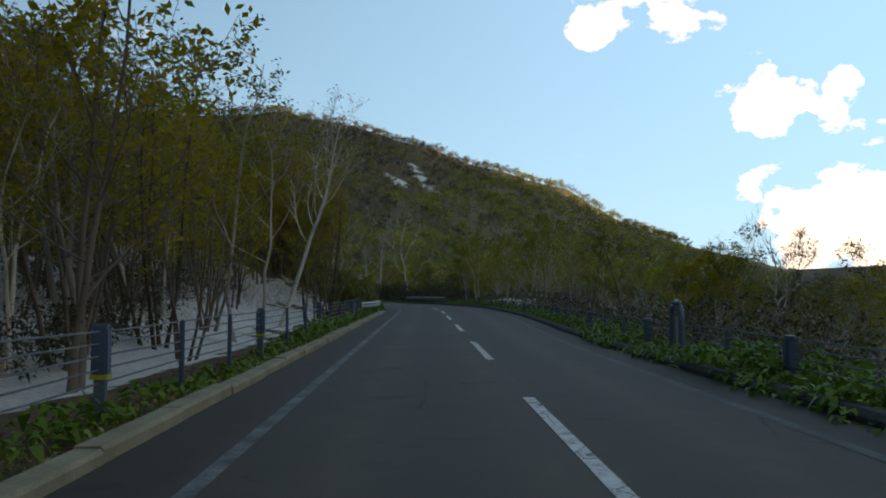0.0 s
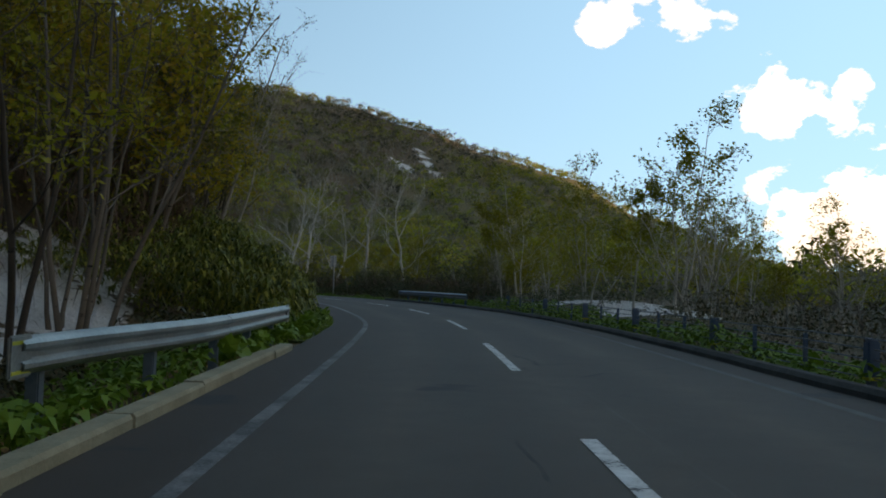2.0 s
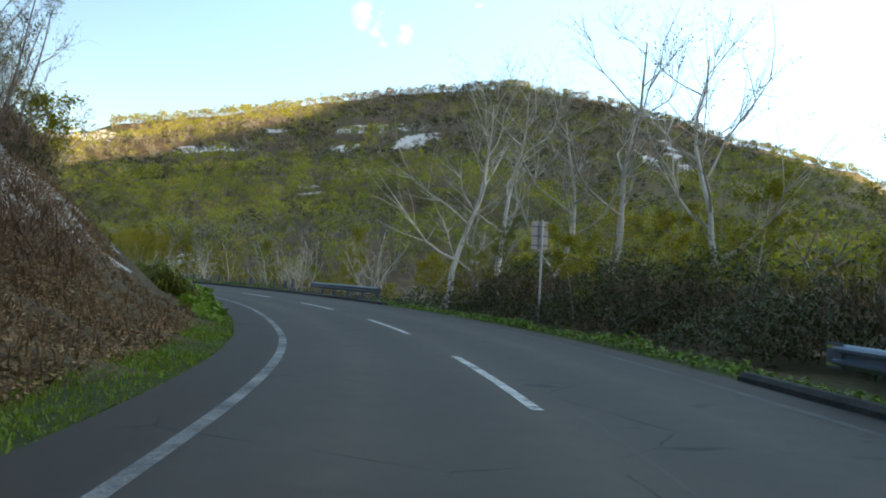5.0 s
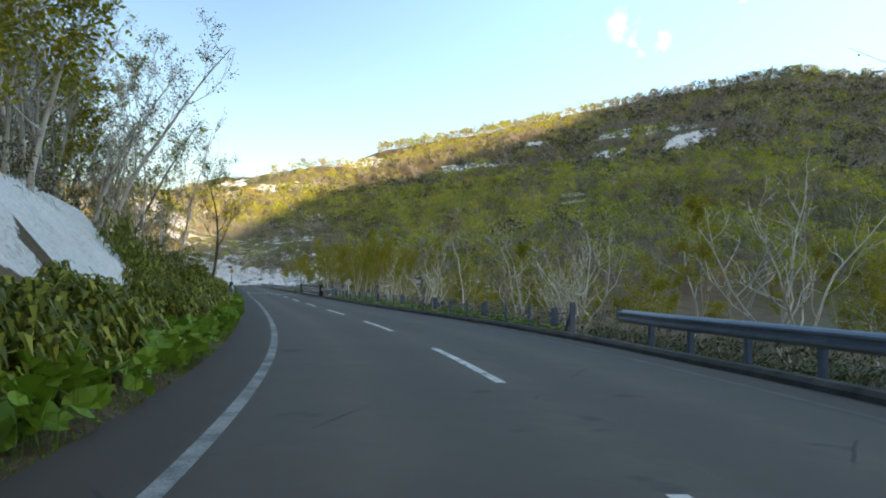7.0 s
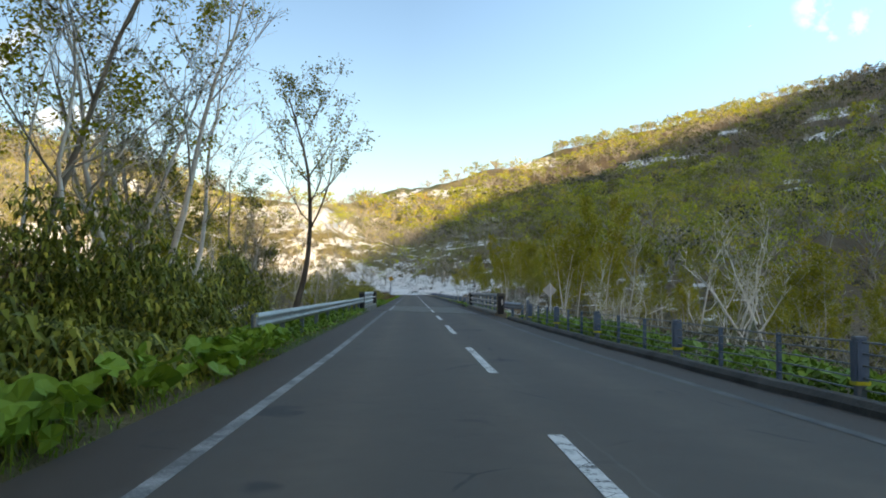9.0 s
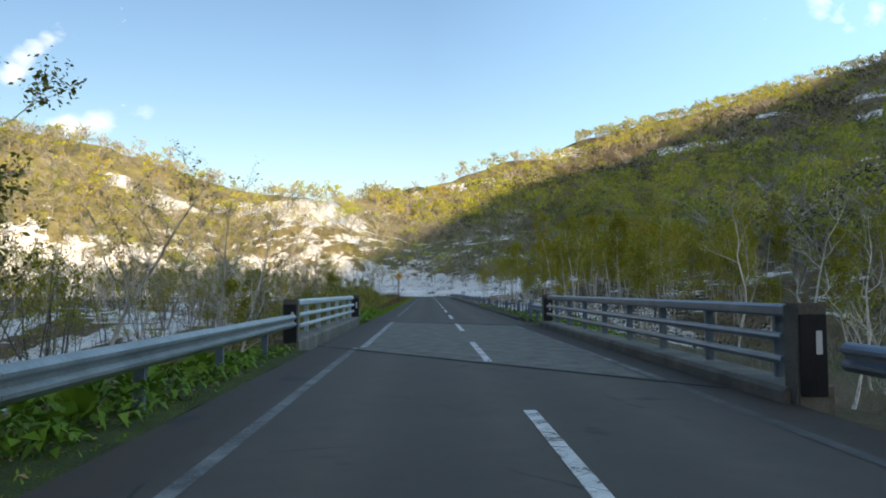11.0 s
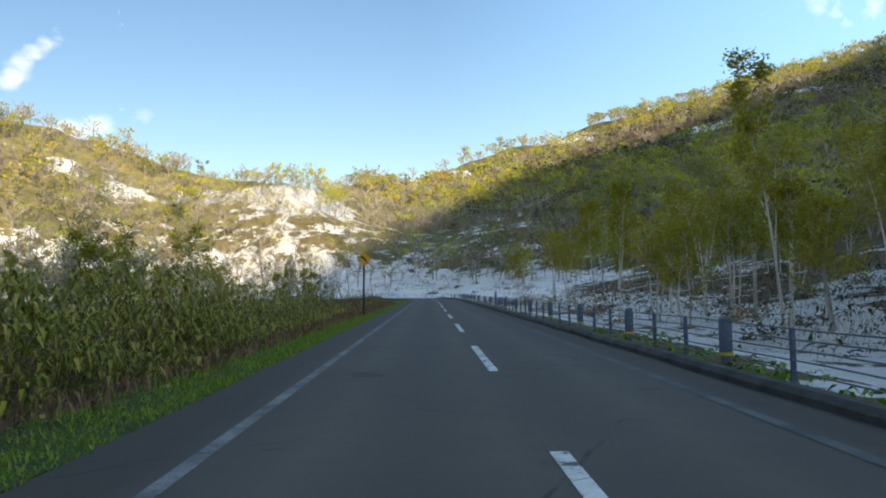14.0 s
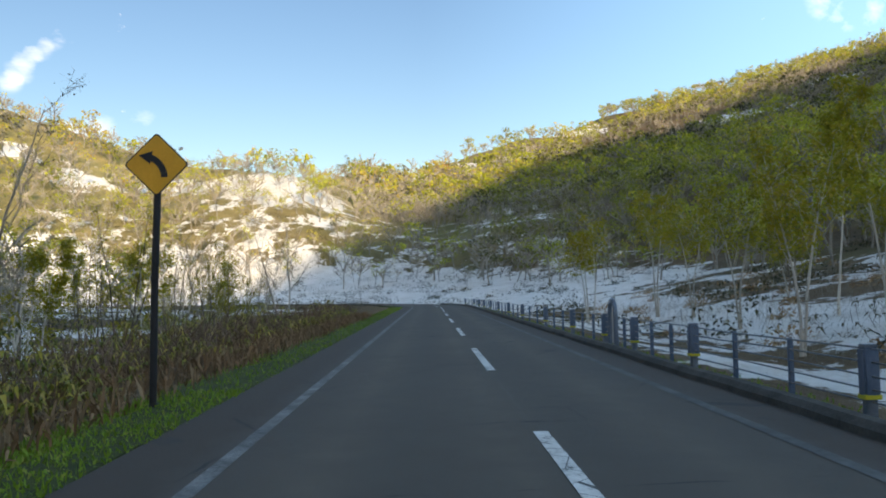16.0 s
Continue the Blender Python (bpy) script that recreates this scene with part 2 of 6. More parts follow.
def ground_mat():
    """Forest floor: leaf litter, dead bamboo and patches of late snow; the snow lies on the gentle slopes that keep it."""
    m, n, l, b = mat("forest_floor", 0.9)
    v = coords(n, l)
    f1, f2, f3 = tex_noise(n, l, v, 0.35, 6), tex_noise(n, l, v, 7, 5, 0.7), tex_noise(n, l, v, 0.02, 4)
    f = math_node(n, l, "ADD", math_node(n, l, "MULTIPLY", f1, 0.5), math_node(n, l, "MULTIPLY", f2, 0.5))
    soil = ramp(n, l, f, [(0.25, (0.05, 0.036, 0.022)), (0.5, (0.155, 0.105, 0.058)), (0.75, (0.27, 0.20, 0.115))])
    green = ramp(n, l, f, [(0.3, (0.035, 0.055, 0.014)), (0.7, (0.11, 0.15, 0.035))])
    base = mix(n, l, ramp(n, l, f3, [(0.50, (0, 0, 0)), (0.66, (0.7, 0.7, 0.7))]), soil, green)
    open_at = n.new("ShaderNodeAttribute")
    open_at.attribute_name = "meadow"
    straw = ramp(n, l, math_node(n, l, "ADD", math_node(n, l, "MULTIPLY", f, 0.6), math_node(n, l, "MULTIPLY", tex_noise(n, l, v, 0.06, 6, 0.7), 0.4)), [(0.36, (0.12, 0.11, 0.045)), (0.5, (0.29, 0.25, 0.10)), (0.62, (0.46, 0.38, 0.19))])
    base = mix(n, l, open_at.outputs["Fac"], base, straw)
    snow_at = n.new("ShaderNodeAttribute")
    snow_at.attribute_name = "snow"
    sn = tex_noise(n, l, coords(n, l, scale=(1.0, 1.0, 0.5)), 0.15, 8, 0.7)
    k = math_node(n, l, "ADD", snow_at.outputs["Fac"], math_node(n, l, "MULTIPLY", math_node(n, l, "SUBTRACT", sn, 0.5), 3.0))
    mask = ramp(n, l, k, [(0.47, (0, 0, 0)), (0.53, (1, 1, 1))])
    white = ramp(n, l, f, [(0.33, (0.36, 0.32, 0.27)), (0.42, (0.71, 0.68, 0.63)), (0.58, (0.87, 0.85, 0.82))])
    l.new(mix(n, l, mask, base, white), b.inputs["Base Color"])
    bump(n, l, b, f2, 0.9, 0.2)
    return m


M = {}
M["asphalt"] = asphalt_mat()
M["paint"] = paint_mat()
M["faded"] = faded_paint_mat("road_paint_faded", 0.075, 0.30)
M["curveline"] = faded_paint_mat("road_paint_in_the_curve", 0.11, 0.42)
M["deckline"] = faded_paint_mat("road_paint_on_concrete", 0.16, 0.55)
M["ghost"] = faded_paint_mat("road_paint_nearly_gone", 0.055, 0.15)
M["ground"] = ground_mat()
M["turf"] = two_scale("mossy_turf", (0.028, 0.034, 0.012), (0.075, 0.10, 0.018), 0.9, big=1.6, small=24, bump_s=0.7, bump_d=0.06)
M["kerb"] = two_scale("kerb_concrete", (0.19, 0.165, 0.10), (0.42, 0.37, 0.25), 0.9, big=1.5, small=40, bump_s=0.3)
M["dark_kerb"] = two_scale("mossy_asphalt_kerb", (0.03, 0.03, 0.027), (0.11, 0.105, 0.09), 0.95, big=1.5, small=30)
M["concrete"] = two_scale("weathered_concrete", (0.07, 0.062, 0.05), (0.24, 0.22, 0.185), 0.9, big=1.2, small=35)
M["deck"] = two_scale("worn_deck_concrete", (0.085, 0.082, 0.07), (0.20, 0.19, 0.165), 0.9, big=2.5, small=12, spread=(0.35, 0.65))
M["steel"] = two_scale("galvanised_steel", (0.18, 0.20, 0.195), (0.40, 0.425, 0.41), 0.45, 0.6, big=1.5, small=25, bump_s=0.05)
M["bluepaint"] = two_scale("weathered_blue_paint", (0.05, 0.09, 0.15), (0.11, 0.165, 0.24), 0.5, 0.1, big=3, small=30, bump_s=0.05)
M["bluesteel"] = two_scale("blue_grey_steel", (0.10, 0.14, 0.19), (0.20, 0.25, 0.31), 0.4, 0.4, big=2, small=25, bump_s=0.05)
M["cable"] = two_scale("wire_rope", (0.10, 0.11, 0.12), (0.22, 0.24, 0.25), 0.5, 0.6, big=8, small=60)
M["railwhite"] = two_scale("pale_blue_grey_rail_paint", (0.40, 0.47, 0.49), (0.58, 0.65, 0.66), 0.4, 0.1, big=2, small=20, bump_s=0.05)
M["black"] = two_scale("black_paint", (0.012, 0.012, 0.014), (0.03, 0.03, 0.034), 0.5, big=4, small=30, bump_s=0.05)
M["yellow"] = two_scale("sign_yellow", (0.62, 0.30, 0.02), (0.75, 0.38, 0.03), 0.4, big=3, small=25, bump_s=0.0)
M["tapeyellow"] = two_scale("reflective_yellow", (0.45, 0.42, 0.03), (0.62, 0.58, 0.06), 0.4, big=5, small=30, bump_s=0.0)
M["signback"] = two_scale("bare_aluminium", (0.42, 0.43, 0.44), (0.6, 0.6, 0.6), 0.4, 0.7, big=3, small=25, bump_s=0.05)
M["whitepaint"] = two_scale("white_paint", (0.55, 0.56, 0.56), (0.75, 0.76, 0.76), 0.5, big=3, small=30, bump_s=0.05)


def bark_mat(name, dark, light, scar):
    m, n, l, b = mat(name, 0.85)
    v = coords(n, l, scale=(1, 1, 0.35))
    f1, f2 = tex_noise(n, l, v, 2.5, 5), tex_noise(n, l, coords(n, l, scale=(3, 3, 14)), 1.3, 3)
    info = n.new("ShaderNodeObjectInfo")
    base = ramp(n, l, math_node(n, l, "ADD", math_node(n, l, "MULTIPLY", f1, 0.7), math_node(n, l, "MULTIPLY", info.outputs["Random"], 0.3)), [(0.3, dark), (0.65, light)])
    base = mix(n, l, ramp(n, l, f2, [(0.62, (0, 0, 0)), (0.70, (1, 1, 1))]), base, scar)
    l.new(base, b.inputs["Base Color"])
    bump(n, l, b, f1, 0.4, 0.03)
    return m


M["birch"] = bark_mat("birch_bark", (0.34, 0.30, 0.24), (0.70, 0.64, 0.55), (0.09, 0.075, 0.06))
M["whitebirch"] = bark_mat("white_birch_bark", (0.45, 0.40, 0.33), (0.82, 0.77, 0.68), (0.12, 0.10, 0.08))
M["bark"] = bark_mat("grey_brown_bark", (0.07, 0.055, 0.042), (0.22, 0.18, 0.14), (0.03, 0.025, 0.02))
M["twig"] = two_scale("twig_bark", (0.16, 0.125, 0.095), (0.38, 0.32, 0.255), 0.9, big=2, small=20, bump_s=0)
M["leaf"] = foliage_mat("spring_leaves", [(0.0, (0.16, 0.155, 0.014)), (0.5, (0.34, 0.31, 0.02)), (1.0, (0.46, 0.32, 0.04))], trans=0.45)
M["bronze"] = foliage_mat("bronze_spring_leaves", [(0.0, (0.22, 0.18, 0.02)), (0.4, (0.38, 0.32, 0.025)), (0.75, (0.50, 0.34, 0.03)), (1.0, (0.52, 0.26, 0.04))], trans=0.5)
M["leafdark"] = foliage_mat("dark_leaves", [(0.0, (0.085, 0.09, 0.014)), (0.6, (0.19, 0.185, 0.02)), (1.0, (0.31, 0.23, 0.035))])
M["budleaf"] = foliage_mat("reddish_buds", [(0.0, (0.12, 0.07, 0.03)), (0.45, (0.14, 0.11, 0.035)), (1.0, (0.15, 0.17, 0.03))])
M["bamboo"] = foliage_mat("bamboo_grass_leaves", [(0.0, (0.045, 0.06, 0.010)), (0.48, (0.19, 0.20, 0.024)), (0.74, (0.46, 0.39, 0.06)), (1.0, (0.82, 0.64, 0.26))], 0.42)
M["butterbur"] = foliage_mat("butterbur_leaves", [(0.0, (0.07, 0.15, 0.012)), (1.0, (0.18, 0.29, 0.025))], 0.5)
M["bush"] = foliage_mat("evergreen_leaves", [(0.0, (0.025, 0.035, 0.012)), (0.5, (0.06, 0.085, 0.02)), (0.75, (0.12, 0.10, 0.035)), (1.0, (0.24, 0.16, 0.08))])
M["bamboo_dark"] = foliage_mat("shaded_bamboo_leaves", [(0.0, (0.045, 0.055, 0.010)), (0.5, (0.17, 0.175, 0.02)), (0.82, (0.40, 0.32, 0.05)), (1.0, (0.56, 0.36, 0.15))], 0.45)
M["grass"] = foliage_mat("grass_blades", [(0.0, (0.10, 0.19, 0.015)), (0.7, (0.18, 0.29, 0.025)), (1.0, (0.38, 0.32, 0.10))], 0.6)
M["dry"] = foliage_mat("dry_stalks", [(0.0, (0.14, 0.08, 0.04)), (0.6, (0.24, 0.15, 0.08)), (1.0, (0.36, 0.26, 0.15))], 0.8, 0.1)
M["litter"] = foliage_mat("leaf_litter", [(0.0, (0.12, 0.065, 0.032)), (0.5, (0.36, 0.21, 0.10)), (0.9, (0.50, 0.34, 0.18)), (1.0, (0.68, 0.54, 0.36))], 0.85, 0.05)
M["redtwig"] = two_scale("reddish_twig_bark", (0.11, 0.065, 0.045), (0.27, 0.17, 0.115), 0.9, big=2, small=20, bump_s=0)
M["scrub"] = foliage_mat("scrub_leaves", [(0.0, (0.03, 0.028, 0.012)), (0.5, (0.085, 0.075, 0.022)), (0.8, (0.15, 0.10, 0.045)), (1.0, (0.16, 0.16, 0.03))])
M["greybark"] = bark_mat("pale_grey_bark", (0.20, 0.17, 0.14), (0.54, 0.48, 0.40), (0.08, 0.065, 0.05))

# ---- plan: the road's centre line, a straight, a left curve between two easings, a straight ----
_DS = 0.25
_S = np.arange(-150.0, 440.0, _DS)


def _curvature(s):
    first = 0.01168 * np.clip((s - 44.2) / 23.6, 0, 1) * np.clip((145.2 - s) / 31.1, 0, 1)
    last = 0.016 * np.clip((s - 322.0) / 12.0, 0, 1)
    return first + last


_H = np.cumsum(_curvature(_S)) * _DS
_H = _H - np.interp(0, _S, _H) + 0.0252
_X = np.cumsum(-np.sin(_H)) * _DS
_Y = np.cumsum(np.cos(_H)) * _DS
_X += 1.243 - np.interp(0, _S, _X)
_Y += 0.0 - np.interp(0, _S, _Y)


def road_xy(s, lat):
    """The place at s metres along the road and lat metres to the right of its centre line."""
    h = np.interp(s, _S, _H)
    return np.interp(s, _S, _X) + lat * np.cos(h), np.interp(s, _S, _Y) + lat * np.sin(h)


def road_heading(s):
    return float(np.interp(s, _S, _H))


def to_road(x, y):
    """s and lat of places in the plan."""
    x, y = np.atleast_1d(x).astype(float), np.atleast_1d(y).astype(float)
    s, lat = np.empty_like(x), np.empty_like(x)
    px, py, ps, ph = _X[::4], _Y[::4], _S[::4], _H[::4]
    for a in range(0, len(x), 4000):
        q = slice(a, a + 4000)
        j = np.argmin((x[q, None] - px) ** 2 + (y[q, None] - py) ** 2, 1)
        dx, dy = x[q] - px[j], y[q] - py[j]
        s[q] = ps[j] - dx * np.sin(ph[j]) + dy * np.cos(ph[j])
        lat[q] = dx * np.cos(ph[j]) + dy * np.sin(ph[j])
    return s, lat


def smooth(a, b, x):
    t = np.clip((x - a) / (b - a), 0, 1)
    return t * t * (3 - 2 * t)


def line_left(s):
    return -2.75 + 0.1 * smooth(195, 215, s) - 0.6 * smooth(57, 72, s) * (1 - smooth(80, 98, s)) - 0.28 * smooth(88, 106, s) * (1 - smooth(128, 160, s))


def line_right(s):
    return 2.25 + 0.95 * smooth(15, 45, s) * (1 - smooth(128, 165, s)) - 0.2 * smooth(180, 200, s)


def edge_left(s):
    return line_left(s) - 0.95


def edge_right(s):
    return line_right(s) + 0.75


# ---- the ground ----
HUB = (-90.0, 190.0)
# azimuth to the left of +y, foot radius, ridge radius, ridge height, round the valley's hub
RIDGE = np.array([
    # -150 to -54: unseen eastern range, added and sized to throw shade over the valley
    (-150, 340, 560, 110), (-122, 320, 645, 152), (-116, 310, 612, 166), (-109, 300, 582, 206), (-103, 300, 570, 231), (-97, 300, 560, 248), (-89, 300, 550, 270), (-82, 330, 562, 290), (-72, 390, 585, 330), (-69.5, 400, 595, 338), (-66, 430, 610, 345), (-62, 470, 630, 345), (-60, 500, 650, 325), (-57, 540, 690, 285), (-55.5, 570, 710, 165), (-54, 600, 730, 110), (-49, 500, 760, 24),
    (-36, 260, 708, 22), (-23.5, 120, 676, 71), (-18.8, 110, 666, 106), (-9.2, 90, 654, 143), (-2.7, 75, 645, 165),
    (6.7, 65, 633, 190), (21, 75, 618, 167), (33.5, 105, 574, 131), (44.4, 150, 479, 89), (55.9, 175, 374, 52),
    (63, 185, 269, 34), (72, 200, 326, 52), (80, 205, 336, 66), (101, 200, 316, 80), (127, 190, 264, 75),
    (155, 240, 340, 60), (180, 290, 460, 50), (210, 300, 460, 60)])


def rough(x, y, size, seed):
    out = np.empty(len(x))
    for i in range(len(x)):
        out[i] = noise.noise((x[i] / size + seed, y[i] / size - seed, seed * 0.37))
    return out


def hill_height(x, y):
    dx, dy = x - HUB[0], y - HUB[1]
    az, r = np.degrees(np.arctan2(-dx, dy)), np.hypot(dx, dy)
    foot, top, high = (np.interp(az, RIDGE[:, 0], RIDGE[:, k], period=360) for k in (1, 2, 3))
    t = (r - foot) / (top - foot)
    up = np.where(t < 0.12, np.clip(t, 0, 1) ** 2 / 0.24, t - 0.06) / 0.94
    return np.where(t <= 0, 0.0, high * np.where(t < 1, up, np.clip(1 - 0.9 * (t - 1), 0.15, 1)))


def ground_height(x, y, detail=True):
    x, y = np.atleast_1d(x).astype(float), np.atleast_1d(y).astype(float)
    s, lat = to_road(x, y)
    dl, dr = np.clip(-lat - 5.0, 0, None), np.clip(lat - 4.6, 0, None)
    # left of the road: a snowy slope, a steep bank inside the curve, then flat wet ground
    slope = -0.35 * smooth(0, 2, dl) + 0.24 * np.clip(dl - 1.5, 0, None)
    k3 = smooth(94, 106, s)
    foot_slope = 0.55 * np.clip(dl - 0.5, 0, 2.0)
    d1 = np.clip(dl - 2.3, 0, None)
    bank = foot_slope + (0.72 * np.clip(d1, 0, 6) + 0.4 * np.clip(d1 - 6, 0, 30)) * (1 - k3) + (2.9 * (1 - np.exp(-d1 / 2.0)) + 0.30 * np.clip(d1, 0, 30)) * k3
    flat = -0.9 * smooth(0, 5, dl) + 0.035 * np.clip(dl - 15, 0, None)
    k1, k2 = smooth(46, 60, s), smooth(138, 170, s)
    left = (slope * (1 - k1) + bank * k1) * (1 - k2) + flat * k2
    left = np.minimum(left, 9 + 0.2 * np.clip(dl - 12, 0, None))
    # right: it falls away to the valley, but stays level at the bushes outside the curve
    fall = -0.30 * np.clip(dr, 0, 18) * (1 - smooth(30, 62, s)) - 0.05 * np.clip(dr - 4, 0, 25) * smooth(30, 62, s) * (1 - smooth(112, 135, s))
    fall -= (0.22 * np.clip(dr, 0, 14)) * smooth(112, 135, s) * (1 - smooth(205, 225, s))
    fall -= (0.22 * np.clip(dr, 0, 2.5)) * smooth(205, 225, s)
    fade = np.exp(-((np.abs(lat) / 75.0) ** 2)) * smooth(-145, -60, s) * (1 - smooth(360, 430, s))
    z = (np.where(lat < 0, left, fall)) * fade
    # the stream's gully under the bridge
    z -= 2.6 * np.exp(-(((s - 193 + 0.9 * lat) / 8.0) ** 2)) * smooth(3.0, 8.0, np.abs(lat)) * np.exp(-((lat / 60.0) ** 2))
    # the snow field beside the second straight climbs gently to the mountain's foot
    hub_r = np.hypot(x - HUB[0], y - HUB[1])
    z += (0.15 * np.clip(lat - 7.5, 0, 24) + 0.2 * np.clip(lat - 31, 0, 36)) * smooth(212, 262, s) * (1 - smooth(150, 300, hub_r))
    # the valley drops away east of the first straight
    z -= 9.0 * smooth(16, 70, lat) * (1 - smooth(55, 100, s)) * (1 - smooth(160, 330, lat))
    away = smooth(9, 45, np.abs(lat))
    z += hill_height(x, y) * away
    z += 0.8 * np.exp(-(((s - 74) / 8.0) ** 2 + ((lat - 10.5) / 3.6) ** 2))
    if detail:
        z += (rough(x, y, 2.4, 4.4) * 0.55 + rough(x, y, 6.0, 1.4) * 0.5) * smooth(-7.0, -8.4, lat) * smooth(94, 100, s) * (1 - smooth(150, 165, s))
        z += rough(x, y, 5.5, 2.2) * 1.3 * smooth(-6.4, -8.0, lat) * smooth(107, 116, s) * (1 - smooth(140, 160, s))
        z += (rough(x, y, 55.0, 3.1) * 5.0 * smooth(30, 140, np.abs(lat)) + rough(x, y, 9.0, 7.7) * 0.5 * smooth(6, 12, np.abs(lat)))
    return z - 0.07


def spot(x, y, cx, cy, r):
    return np.exp(-(((x - cx) ** 2 + (y - cy) ** 2) / (r * r)))


def snow_amount(x, y):
    s, lat = to_road(x, y)
    dx, dy = x - HUB[0], y - HUB[1]
    az, r = np.degrees(np.arctan2(-dx, dy)), np.hypot(dx, dy)
    k = np.full(len(x), -0.25)
    k += 1.15 * smooth(-5.5, -7, lat) * (1 - smooth(-19, -26, lat) * 0 - smooth(48, 60, s)) * (lat > -24) * (lat < 0)
    k += 1.1 * smooth(-6.4, -7.2, lat) * (1 - smooth(-15, -19, lat)) * smooth(95, 101, s) * (1 - smooth(136, 150, s)) * (lat > -22)
    k += 1.0 * smooth(6.2, 7.5, lat) * (1 - smooth(11.5, 14, lat)) * smooth(62, 68, s) * (1 - smooth(77, 84, s)) * (lat > 0)
    k += 0.85 * smooth(3.3, 4.0, lat) * (1 - smooth(11, 17, lat)) * smooth(188, 212, s) * (1 - 0.2 * smooth(270, 320, s)) * (lat > 0)
    k += 0.60 * smooth(9, 14, lat) * (1 - smooth(30, 55, lat)) * smooth(205, 225, s) * (1 - smooth(280, 300, s)) * (lat > 0)
    k += 0.75 * smooth(9, 14, lat) * (1 - smooth(28, 48, lat)) * smooth(280, 300, s) * (lat > 0)
    k += 0.42 * smooth(-7, -10, lat) * (1 - smooth(-130, -170, lat)) * smooth(148, 170, s) * (lat < 0)
    k += 0.40 * smooth(-11, -15, lat) * (1 - smooth(-34, -48, lat)) * smooth(205, 222, s) * (1 - smooth(300, 320, s)) * (lat < 0)
    k += 0.45 * smooth(-5.5, -6.5, lat) * (1 - smooth(-17, -22, lat)) * smooth(146, 158, s) * (1 - smooth(196, 204, s)) * (lat < 0)
    k += 0.34 * smooth(38, 50, az) * (1 - smooth(95, 110, az)) * smooth(95, 130, r) * (1 - smooth(230, 280, r)) + 0.22 * smooth(56, 66, az) * (1 - smooth(100, 115, az)) * smooth(200, 230, r) * (1 - smooth(330, 360, r))
    k += 0.24 * np.exp(-(((az - 52) / 14.0) ** 2)) * smooth(120, 170, r) * (1 - smooth(250, 300, r))
    k += 0.05 * np.exp(-(((az - 66) / 16.0) ** 2)) * smooth(170, 230, r) * (1 - smooth(330, 420, r))
    k += 0.20 * np.exp(-(((az - 30) / 14.0) ** 2)) * smooth(190, 300, r)
    # snow fields that stay longest: hollows of the mountain side, then the belt under the left hill
    for cx, cy, rad in ((-224, 567, 12), (-212, 565, 11), (-198, 500, 9), (-167, 441, 10), (-154, 404, 8), (-194, 587, 15), (-160, 528, 11), (-164, 508, 9), (-158, 375, 6), (-147, 357, 6),
                        (-312, 514, 10), (-300, 517, 9), (-280, 520, 8), (-290, 580, 11), (-298, 387, 11), (-298, 371, 9), (-411, 533, 22), (-383, 442, 20), (-391, 398, 24), (-318, 305, 9)):
        k += 1.15 * spot(x, y, cx, cy, rad * 1.15)
    # two slanting snow chutes on the eastern face
    for cx, cy, rad in ((-40, 628, 10), (-31, 604, 8), (-33, 616, 9), (-28, 700, 9), (-23, 680, 9), (-19, 660, 9), (-12, 642, 9), (-6, 626, 8)):
        k += 1.1 * spot(x, y, cx, cy, rad)
    for cx, cy, rad in ((-331, 303, 13), (-325, 316, 10), (-359, 286, 10), (-365, 264, 10), (-345, 297, 8), (-383, 250, 8), (-340, 350, 16)):
        k += 1.0 * spot(x, y, cx, cy, rad * 0.9)
    return k


def axis(lo, hi, step, out):
    mid = list(np.arange(lo, hi + 0.01, step))
    up, gap = [], step
    while not up or up[-1] < out:
        gap = min(gap * 1.12, 6.0 if not up or up[-1] < 520 else 90.0)
        up.append((up[-1] if up else 0) + gap)
    return np.array([lo - u for u in reversed(up)] + mid + [hi + u for u in up])


def mesh_object(name, verts, faces, materials, parent=None, label="", smooth_faces=False, index=None):
    me = bpy.data.meshes.new(name)
    me.from_pydata(verts, [], faces)
    for m in materials if isinstance(materials, (list, tuple)) else [materials]:
        me.materials.append(m)
    if index is not None:
        me.polygons.foreach_set("material_index", np.asarray(index, dtype=np.int32))
    if smooth_faces:
        me.polygons.foreach_set("use_smooth", np.ones(len(me.polygons), dtype=bool))
    me.update()
    ob = new(name, me)
    if parent is not None:
        ob.parent = parent
    if label:
        ob["label"] = label
    return ob


gx, gy = axis(-330, 70, 2.0, 1900), axis(-60, 330, 2.0, 1900)
XX, YY = np.meshgrid(gx, gy)
vx, vy = XX.ravel(), YY.ravel()
vz = ground_height(vx, vy)
nx, ny = len(gx), len(gy)
ii = (np.arange(ny - 1)[:, None] * nx + np.arange(nx - 1)).ravel()
ground = mesh_object("ground", np.c_[vx, vy, vz].tolist(), np.c_[ii, ii + 1, ii + nx + 1, ii + nx].tolist(), M["ground"], smooth_faces=True)
at = ground.data.attributes.new("snow", "FLOAT", "POINT")
at.data.foreach_set("value", snow_amount(vx, vy).astype(np.float32))
_hx, _hy = vx - HUB[0], vy - HUB[1]
_haz, _hr = np.degrees(np.arctan2(-_hx, _hy)), np.hypot(_hx, _hy)
at = ground.data.attributes.new("meadow", "FLOAT", "POINT")
at.data.foreach_set("value", (smooth(150, 290, _hr) * np.maximum(smooth(40, 58, _haz) * (1 - smooth(100, 130, _haz)), (1 - smooth(-14, -6, _haz)) * smooth(-40, -34, _haz) * 0.5) * 0.9).astype(np.float32))
tagged(ground, "leaf-littered mountain slopes with patches of late snow", "ground", kind="structure")


